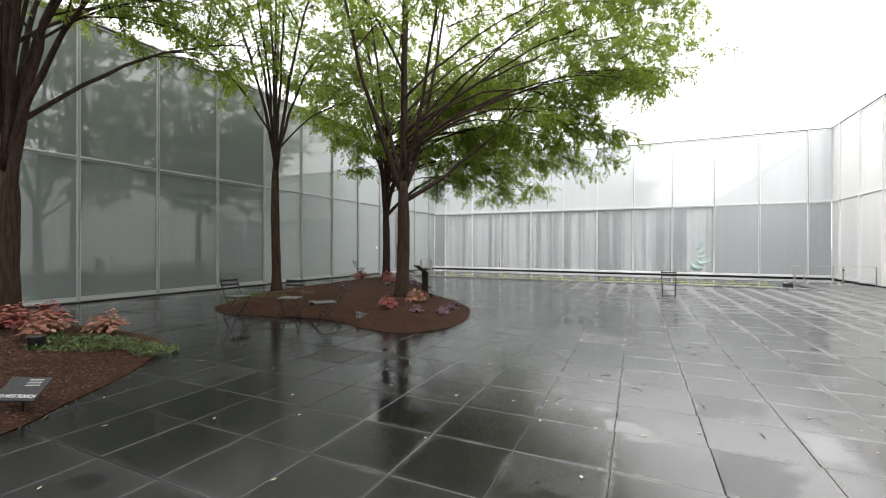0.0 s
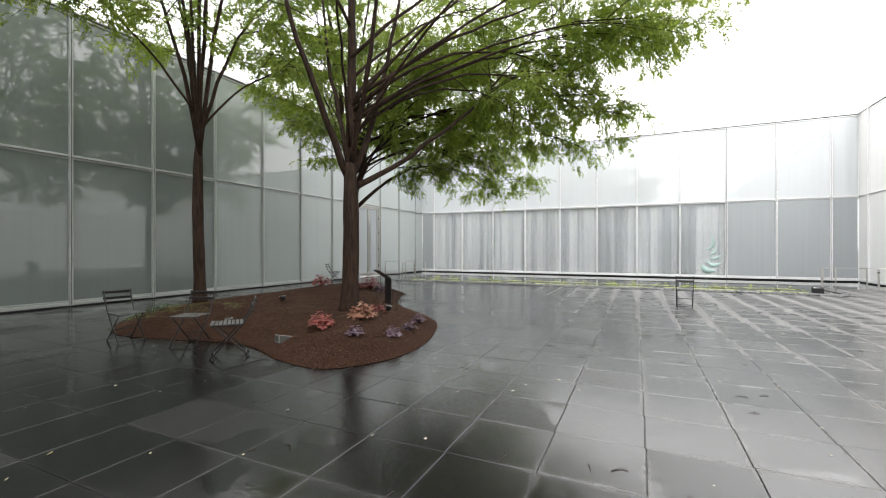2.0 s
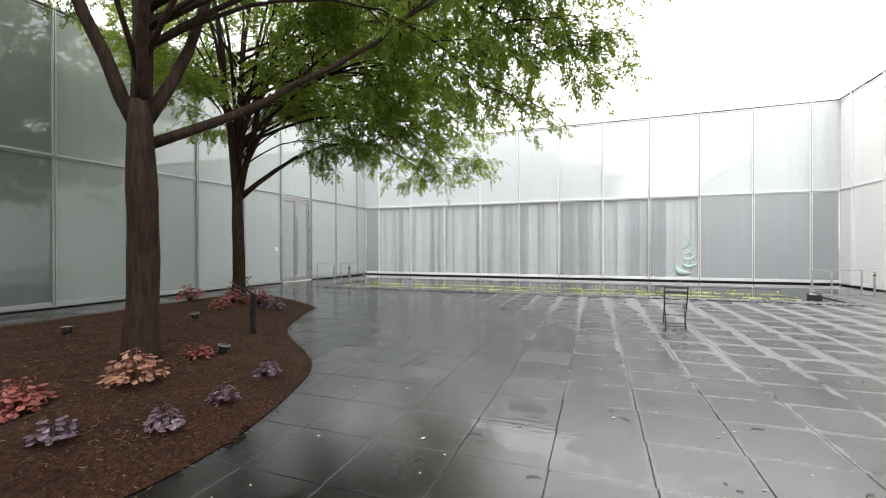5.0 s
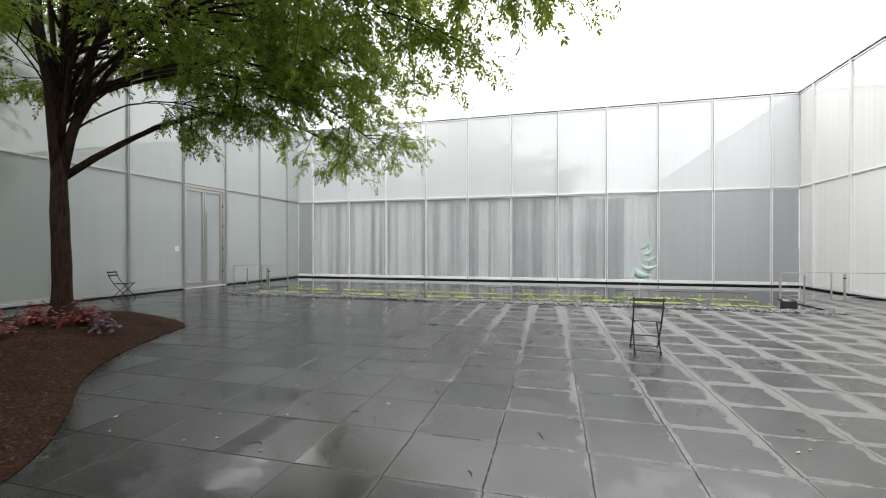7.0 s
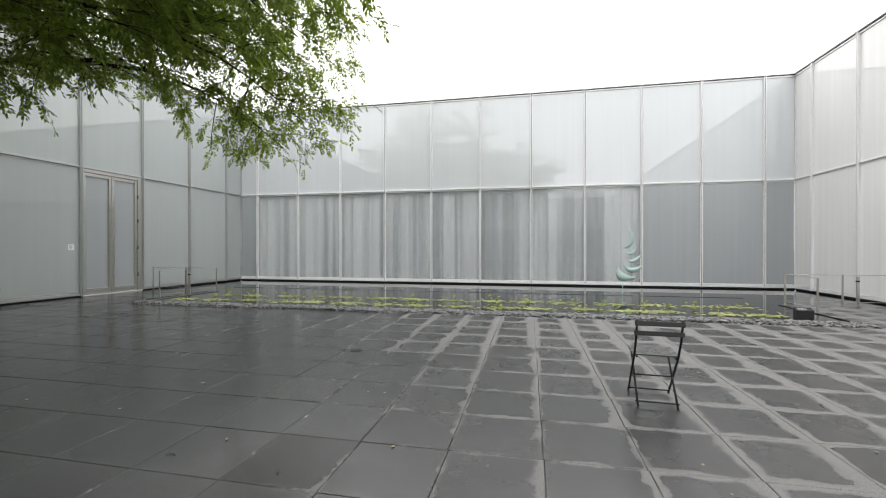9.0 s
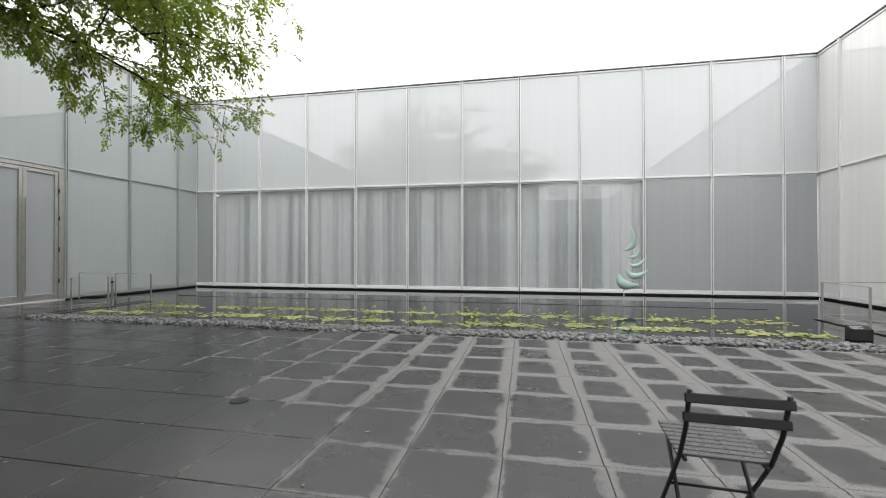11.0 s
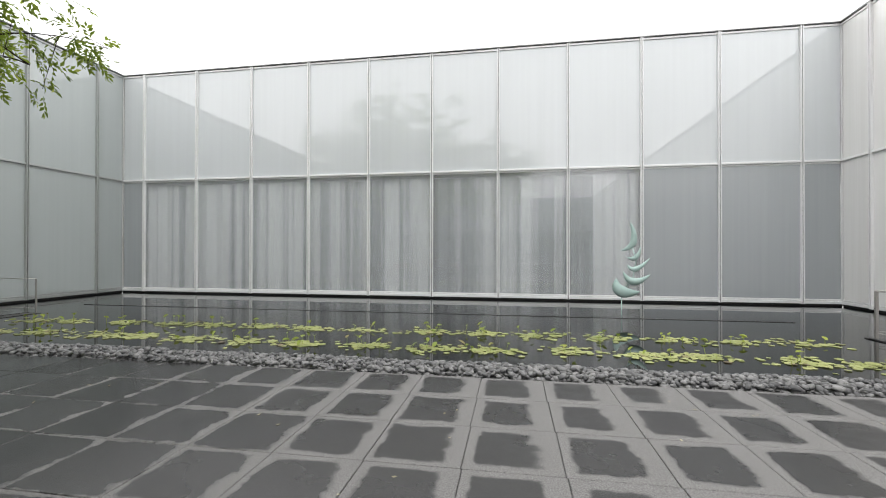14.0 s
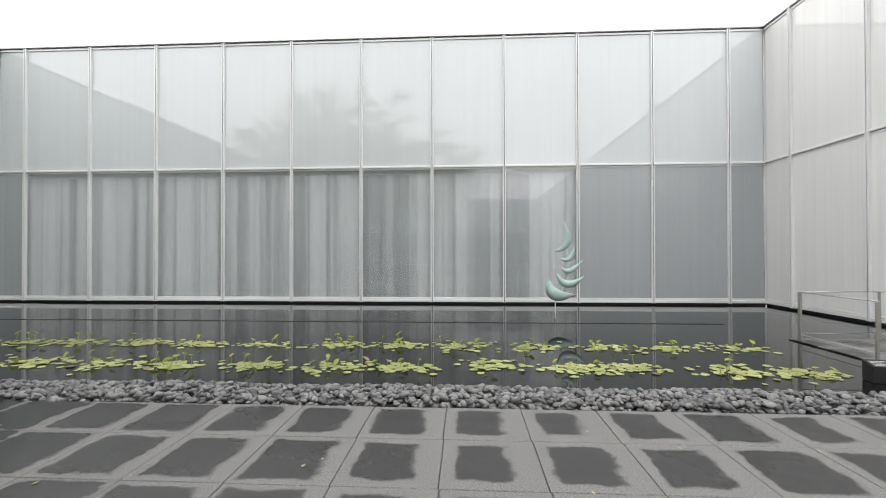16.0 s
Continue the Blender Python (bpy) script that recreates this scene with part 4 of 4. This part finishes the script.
for k in range(5):
    part("print_line", box(-0.13, 0.10 - 0.05 * (k % 2), 0.06 + 0.05 * k, 0.066 + 0.05 * k, 0.0105, 0.0115, 0, pose(0, 0.0, 0.62, 33)), ALU_D, panel)
touch = thing("do_not_touch_sign", pose(-4.45, 1.82, zb(-4.45, 1.82) + 0.07, 0, 0, 24), "small black label reading DO NOT TOUCH in the mulch", "sign")
slope = pose(0, 0, 0.12, 38)
part("panel", box(-0.185, 0.185, -0.12, 0.12, -0.010, 0.010, 0.004, slope), SIGNM, touch)
part("stake", box(-0.012, 0.012, -0.006, 0.006, -0.20, 0.12, 0.002), BLACK, touch)
for k in range(5):
    part("print_line", box(0.0, 0.13, -0.002, 0.002, 0.0105, 0.0115, 0, slope @ Matrix.Translation((0, 0.03 + k * 0.016, 0))), ALU_D, touch)
txt = bpy.data.curves.new("lettering", "FONT")
txt.body, txt.size, txt.extrude, txt.align_x = "DO NOT TOUCH", 0.044, 0.0006, "CENTER"
txt.materials.append(INK)
lettering = new("lettering", txt)
lettering.parent = touch
lettering.matrix_basis = slope @ Matrix.Translation((0, -0.09, 0.0112))


# ---- landscape spotlights ----
def spotlight(x, y, z, turn):
    s = thing("landscape_spotlight", pose(x, y, z, 0, 0, turn), "small black round ground spotlight standing in the mulch", "lamp", "bed spotlights")
    v, f = [], []
    tube_data([(0, 0, 0.005), (0, 0.004, 0.02), (0, 0.018, 0.085), (0, 0.02, 0.092)], [0.040, 0.052, 0.058, 0.058], 14, v, f)
    mesh_part("housing", v, f, BLACK, s, "", True)
    v, f = [], []
    tube_data([(0, 0.0202, 0.0925), (0, 0.022, 0.102)], [0.064, 0.064], 14, v, f)
    mesh_part("rim", v, f, ALU_D, s, "pale metal rim")
    v, f = [], []
    tube_data([(0, 0.022, 0.1015), (0, 0.0225, 0.1045)], [0.055, 0.055], 14, v, f)
    mesh_part("lens", v, f, GASKET, s, "dark glass lens")
    part("bracket", box(-0.012, 0.012, -0.02, 0.02, -0.06, 0.02, 0.003), BLACK, s)
    return s


def wedge_light(x, y, z, turn, long=0.2):
    """A wedge-shaped ground light: low tail, taller pale front with a hooded lens."""
    s = thing("landscape_spotlight", pose(x, y, z, 0, 0, turn), "small grey wedge-shaped ground light standing in the mulch", "lamp", "bed spotlights")
    bm = bmesh.new()
    prof = [(-long, 0.0), (0.05, -0.01), (0.06, 0.115), (-long, 0.055)]
    va, vb = [bm.verts.new((-0.06, q, h)) for q, h in prof], [bm.verts.new((0.06, q, h)) for q, h in prof]
    bm.faces.new(va[::-1])
    bm.faces.new(vb)
    for i in range(4):
        j = (i + 1) % 4
        bm.faces.new((va[i], va[j], vb[j], vb[i]))
    bmesh.ops.recalc_face_normals(bm, faces=bm.faces)
    bmesh.ops.bevel(bm, geom=list(bm.edges), offset=0.006, segments=1, affect="EDGES")
    part("housing", bm, LAMPM, s)
    part("front_plate", box(-0.066, 0.066, 0.056, 0.066, 0.0, 0.122, 0.003), LAMPF, s, "pale grey front plate")
    part("lens", box(-0.045, 0.045, 0.0665, 0.069, 0.03, 0.10, 0.002), LAMPM, s, "dull glass lens")
    part("bracket", box(-0.012, 0.012, -0.02, 0.02, -0.07, 0.01, 0.003), BLACK, s)
    return s


for x, y, a in ((-4.2, 9.3, -60), (-6.75, 9.15, 60), (-6.22, 7.42, 190), (-6.33, 10.72, 200)):
    spotlight(x, y, za(x, y), a)
wedge_light(-4.6, 7.0, za(-4.6, 7.0), 165)
pot = thing("landscape_spotlight", pose(-6.25, 2.62, zb(-6.25, 2.62)), "black cylindrical ground light among the groundcover", "lamp", "bed spotlights")
v, f = [], []
tube_data([(0, 0, -0.05), (0, 0, 0.14), (0, 0, 0.16)], [0.085, 0.09, 0.097], 14, v, f)
mesh_part("housing", v, f, BLACK, pot, "", True)


# ---- foliage plants ----
def lobed_leaf(r, rs):
    """Rounded scalloped blade, cupped, stalk end at the origin."""
    pts = []
    for k in range(9):
        a = -math.pi * 0.82 + k * (math.pi * 1.64) / 8
        q = r * (1 + 0.16 * math.cos(a * 5 + 1))
        pts.append((q * math.sin(a), r * 0.75 + q * math.cos(a), -0.22 * r * (abs(math.sin(a))) - 0.12 * r * (1 + math.cos(a))))
    return [(0, 0, 0), (0, r * 0.8, 0.10 * r)] + pts


def foliage_plant(x, y, z, size, count, mat, label, seed):
    rs = random.Random(seed)
    p = thing("foliage_plant", pose(x, y, z - 0.005), label, "plant", "bed foliage plants")
    for k in range(int(count * 1.5)):
        verts, faces = [], []
        a = rs.uniform(0, 6.283)
        u = math.sqrt(rs.random())
        hub = Vector((math.cos(a) * u * size, math.sin(a) * u * size, size * (1.35 - 0.9 * u * u) * rs.uniform(0.5, 1.1)))
        m = Matrix.Translation(hub) @ Matrix.Rotation(a - math.pi / 2 + rs.uniform(-0.7, 0.7), 4, "Z") @ Matrix.Rotation(rs.uniform(-0.9, 0.15) * (0.3 + u), 4, "X")
        pts = lobed_leaf(rs.uniform(0.020, 0.034) * (size / 0.2) ** 0.4, rs)
        verts = [tuple(m @ Vector(q)) for q in pts]
        for i in range(2, len(pts) - 1):
            faces.append((1, i, i + 1))
        faces += [(0, len(pts) - 1, 1), (0, 1, 2)]
        tube_data([(0, 0, 0), tuple(hub * 0.6 + Vector((0, 0, 0.03))), tuple(hub)], [0.003, 0.0025, 0.002], 3, verts, faces)
        mesh_part("leaf", verts, faces, mat, p, "", True)
    return p


A, R, P = "amber and coral leaved plant growing in the mulch", "red leaved plant growing in the mulch", "dusky purple leaved plant growing in the mulch"
for i, (x, y, s, n, mt, lb) in enumerate(((-3.98, 8.17, 0.30, 40, CORAL_O, A), (-4.25, 9.03, 0.17, 20, CORAL_R, R), (-3.5, 9.24, 0.18, 20, CORAL_P, P), (-3.25, 8.44, 0.17, 20, CORAL_P, P),
                                         (-3.2, 7.85, 0.17, 20, CORAL_P, P), (-8.5, 12.4, 0.28, 36, CORAL_R, R), (-6.95, 11.75, 0.2, 22, CORAL_R, R), (-7.1, 12.9, 0.30, 40, CORAL_R, R),
                                         (-6.75, 12.95, 0.22, 24, CORAL_P, P), (-4.25, 7.46, 0.27, 36, CORAL_R, R), (-3.5, 7.3, 0.17, 20, CORAL_P, P), (-7.4, 12.5, 0.26, 34, CORAL_R, R))):
    foliage_plant(x, y, za(x, y), s * (1.0 if y > 11 else 0.74), int(n * 1.9), mt, lb, 50 + i)
for i, (x, y, s, n, mt, lb) in enumerate(((-7.45, 3.2, 0.36, 40, CORAL_R, A), (-7.0, 3.75, 0.32, 40, CORAL_O, A), (-6.75, 2.9, 0.30, 38, CORAL_O, A), (-8.0, 3.0, 0.34, 40, CORAL_R, R))):
    foliage_plant(x, y, zb(x, y), s * 0.85, int(n * 2.2), mt, lb, 80 + i)


def groundcover(cx, cy, rx, ry, turn, n, seed, zf, size=0.05, mat=None, tall=1.0, label="low bright green groundcover spreading over the mulch"):
    rs = np.random.RandomState(seed)
    g = thing("groundcover", pose(0, 0, 0), label, "plant", "groundcover", "stuff")
    verts, faces = [], []
    c, s = math.cos(turn), math.sin(turn)
    for k in range(n):
        a, u = rs.uniform(0, 6.283), math.sqrt(rs.rand())
        ex, ey = rx * u * math.cos(a), ry * u * math.sin(a)
        x, y = cx + c * ex - s * ey, cy + s * ex + c * ey
        if noise.noise((x * 2.2, y * 2.2, 7)) + (0.9 - u) < 0.05:
            continue
        z = zf(x, y) + rs.uniform(0.01, 0.10) * (1.1 - 0.6 * u) * tall + 0.004
        b, l = rs.uniform(0, 6.283), size * rs.uniform(0.6, 1.2)
        t = rs.normal(0, 0.5)
        d = (math.cos(b), math.sin(b), t)
        e = (-math.sin(b), math.cos(b), rs.normal(0, 0.3))
        q = len(verts)
        verts += [(x, y, z), (x + d[0] * l / 2 + e[0] * l * .32, y + d[1] * l / 2 + e[1] * l * .32, z + d[2] * l / 2 + e[2] * l * .3), (x + d[0] * l, y + d[1] * l, z + d[2] * l),
                  (x + d[0] * l / 2 - e[0] * l * .32, y + d[1] * l / 2 - e[1] * l * .32, z + d[2] * l / 2 - e[2] * l * .3)]
        faces.append((q, q + 1, q + 2, q + 3))
    mesh_part("leaves", verts, faces, mat or COVER, g)


groundcover(-6.1, 3.2, 0.95, 0.55, 0.9, 4600, 1, zb, 0.034)
groundcover(-8.6, 3.4, 0.9, 0.6, 0.2, 900, 2, zb, 0.045)
groundcover(-8.9, 7.75, 0.5, 0.45, 0.2, 700, 3, za, 0.05)
groundcover(-7.9, 7.75, 1.25, 0.6, 0.35, 1500, 4, za, 0.028, MOSS, 0.25, "thin yellow-green moss and weeds round the slender tree")

# ---- pebble strip ----
rs = np.random.RandomState(5)
bm = bmesh.new()
bmesh.ops.create_icosphere(bm, subdivisions=2, radius=1.0)
bm.verts.ensure_lookup_table()
unit = np.array([v.co[:] for v in bm.verts])
tri = np.array([[v.index for v in f.verts] for f in bm.faces])
bm.free()
pv, pf, single = [], [], []
count = 0
for layer, (n, zc) in enumerate(((4600, -0.03), (3600, 0.012))):
    for k in range(n):
        x = rs.uniform(DXW + 0.05, DXE - 0.05)
        u = rs.rand()
        y = YP + 0.05 + u * 0.58 + 0.03 * math.sin(x * 2.1) + (0.02 if layer else 0.0)
        a = rs.uniform(0.023, 0.046) * (1.0 if rs.rand() < 0.9 else 1.25)
        sc = np.array([a, a * rs.uniform(0.65, 0.95), a * rs.uniform(0.42, 0.65)])
        w = unit * sc * (1 + 0.10 * np.sin(unit[:, [1, 2, 0]] * 2.3 + rs.uniform(0, 6, 3)))
        e = Euler((rs.normal(0, 0.35), rs.normal(0, 0.35), rs.uniform(0, 6.28))).to_matrix()
        w = w @ np.array(e).T
        z = zc + rs.uniform(-0.012, 0.02) - max(0, (u - 0.75)) * 0.16
        if layer and 0.2 < x < 1.75 and len(single) < 300:
            single.append((w, (x, y, z)))
            continue
        pv.append(w + (x, y, z))
        pf.append(tri + count)
        count += len(unit)
pebbles = thing("pebble_strip", pose(0, 0, 0), "band of smooth grey river pebbles along the pool edge", "pebbles", kind="stuff")
pm = fast_mesh("pebbles", np.concatenate(pv), np.concatenate(pf), PEBBLE)
pm.shade_smooth()
po = tagged(new("pebbles", pm), kind="stuff")
po.parent = pebbles
stones = []
for w, at in single[:24]:
    me = fast_mesh("pebble", w, tri, PEBBLE)
    me.shade_smooth()
    stones.append(me)
for k, (w, at) in enumerate(single):
    ob = new("pebble", stones[k % 24])
    ob.parent = pebbles
    ob.location = at
    ob.rotation_euler = (0, 0, (k * 2.4) % 6.283 if k >= 24 else 0)


# ---- water plants ----
def pad_mesh(seed):
    """A notched round floating pad of radius 1 with a slightly wavy, thick rim."""
    rs = random.Random(seed)
    m = 13
    verts, faces = [(0, 0, 0.02), (0, 0, -0.08)], []
    for i in range(m):
        a = 0.16 + (6.283 - 0.32) * i / (m - 1)
        q = 1 + 0.06 * math.sin(3 * a + rs.uniform(0, 1))
        verts += [(q * math.cos(a), q * math.sin(a), 0.06 * rs.random()), (0.97 * q * math.cos(a), 0.97 * q * math.sin(a), -0.08)]
    for i in range(m - 1):
        k = 2 + 2 * i
        faces += [(0, k, k + 2), (k, k + 1, k + 3, k + 2)]
    me = bpy.data.meshes.new("pad")
    me.from_pydata(verts, [], faces)
    me.materials.append(PAD)
    return me


PADS = [pad_mesh(k) for k in range(5)]


def lily_clump(x, y, n, spread, uprights, seed):
    rs = random.Random(seed)
    zw = -0.021
    c = thing("water_plant", pose(x, y, zw), "clump of pale green pads floating on the dark pool", "water plant", "floating pad clumps")
    for k in range(n):
        pad = new("pad", PADS[k % len(PADS)])
        pad.parent = c
        r = rs.uniform(0.024, 0.058)
        pad.location = (rs.gauss(0, spread * 0.5), rs.gauss(0, spread * 0.30), rs.uniform(0.003, 0.012))
        pad.rotation_euler = (rs.uniform(-0.06, 0.06), rs.uniform(-0.06, 0.06), rs.uniform(0, 6.28))
        pad.scale = (r, r * rs.uniform(0.85, 1.0), r)
    for k in range(uprights):
        px, py, h = rs.gauss(0, spread * 0.4), rs.gauss(0, spread * 0.25), rs.uniform(0.03, 0.15)
        lx, ly = px + rs.uniform(-0.04, 0.04), py + rs.uniform(-0.04, 0.04)
        sv, sf = [], []
        tube_data([(px, py, -0.02), (lx, ly, h)], [0.004, 0.003], 4, sv, sf)
        stem = mesh_part("stem", sv, sf, LOTUS, c)
        r = rs.uniform(0.035, 0.07)
        a, fold = rs.uniform(0, 6.28), rs.uniform(0.2, 1.1)
        d, e = Vector((math.cos(a), math.sin(a), rs.uniform(0, 0.7))).normalized(), Vector((-math.sin(a), math.cos(a), 0))
        hub = Vector((lx, ly, h))
        vv = [tuple(hub + d * r * u + (e * w * math.cos(fold) + Vector((0, 0, 1)) * abs(w) * math.sin(fold)) * r) for u, w in
              ((-0.9, 0), (-0.5, 0.5), (0.1, 0.62), (0.6, 0.42), (1.0, 0), (0.6, -0.42), (0.1, -0.62), (-0.5, -0.5), (0, 0))]
        mesh_part("upright_leaf", vv, [(8, i, (i + 1) % 8) for i in range(8)], LOTUS, stem, "", True)


rl = random.Random(31)
k = 0
for row, yy, pitch in ((0, 20.86, 0.98), (1, 22.05, 1.02)):
    x = -9.6 + 0.35 * row
    while x < 5.9:
        lily_clump(x + rl.uniform(-0.15, 0.15), yy + rl.uniform(-0.12, 0.12), rl.randint(58, 90) - 14 * row, rl.uniform(0.36, 0.54), rl.randint(2, 7), 200 + k)
        x += pitch
        k += 1


# ---- bronze sculpture ----
def crescent(name, tips, bulge, thick, parent):
    """A moon-shaped horn from tip to tip round a middle point, fat in the middle."""
    p0, p2 = Vector((tips[0], 0, tips[1])), Vector((tips[2], 0, tips[3]))
    mid = Vector((bulge[0], 0, bulge[1]))
    ctrl = 2 * mid - 0.5 * (p0 + p2)
    line = bezier(p0, ctrl, p2, 16)
    v, f = [], []
    rr = [thick * math.sin(math.pi * min(1, max(0, i / 16))) ** 0.8 + 0.004 for i in range(17)]
    tube_data(line, rr, 12, v, f)
    v = [(a, b * 0.55, c) for a, b, c in v]
    return mesh_part(name, v, f, PATINA, parent, "", True)


sc = thing("bronze_sculpture", pose(2.88, 24.9, -0.022), "pale green patinated sculpture of stacked crescents in the pool", "sculpture")
S = 0.00722
def cr(x0, z0, x1, z1, bx, bz, t):
    crescent("crescent", ((x0 - 207) * S, (325 - z0) * S, (x1 - 207) * S, (325 - z1) * S), ((bx - 207) * S, (325 - bz) * S), t * S, sc)
cr(232, 32, 204, 122, 243, 94, 9.5)
cr(264, 110, 222, 142, 249, 144, 7)
cr(290, 147, 224, 166, 250, 180, 7.5)
cr(292, 197, 212, 188, 243, 220, 11)
cr(263, 251, 192, 209, 205, 250, 18)
rod("rod", [(0, 0, -0.35), (0, 0, 0.46)], 0.012, PATINA, sc)
rod("rod", [(0.07, 0, 0.6), (0.25, 0, 0.85), (0.28, 0, 1.05), (0.32, 0, 1.25), (0.24, 0, 1.52)], 0.012, PATINA, sc)

# ---- drain and debris ----
drain = thing("floor_drain", pose(-2.36, 15.97, 0.0035), "small round dark floor drain set in the paving", "drain")
v, f = [], []
tube_data([(0, 0, -0.008), (0, 0, 0.002)], [0.085, 0.085], 20, v, f)
mesh_part("cover", v, f, CHAIRM, drain)
for k in range(-3, 4):
    l = 0.068 - 0.006 * abs(k)
    part("slot", box(-l, l, k * 0.019 - 0.003, k * 0.019 + 0.003, 0.0022, 0.0032), GASKET, drain)
litter = thing("fallen_debris", pose(0, 0, 0), "scattered fallen petals, leaf bits and wet twigs on the paving", "litter", kind="stuff")
rs = np.random.RandomState(9)
verts, faces, tv, tf = [], [], [], []
for k in range(420):
    x, y = rs.uniform(-9, 7), rs.uniform(0.5, 19)
    if inside(loop_a, x, y) or inside(loop_b, x, y):
        continue
    a, l, w = rs.uniform(0, 6.28), rs.uniform(0.008, 0.028), rs.uniform(0.005, 0.014)
    c, s = math.cos(a), math.sin(a)
    q = len(verts)
    verts += [(x + c * u * l - s * h * w, y + s * u * l + c * h * w, 0.004 + 0.002 * (u > 0)) for u, h in ((-1, 0), (0, -1), (1, 0), (0, 1))]
    faces.append((q, q + 1, q + 2, q + 3))
mesh_part("leaf_bits", verts, faces, DRYLEAF, litter)
for k in range(70):
    x, y = rs.uniform(-3, 4), rs.uniform(1, 13)
    if inside(loop_a, x, y) or inside(loop_b, x, y):
        continue
    a, l = rs.uniform(0, 6.28), rs.uniform(0.03, 0.13)
    pts = [(x + math.cos(a) * l * u, y + math.sin(a) * l * u + 0.3 * l * math.sin(u * 3), 0.005) for u in (0, 0.33, 0.66, 1)]
    tube_data(pts, [0.003] * 4, 3, tv, tf)
mesh_part("twigs", tv, tf, BARK, litter)
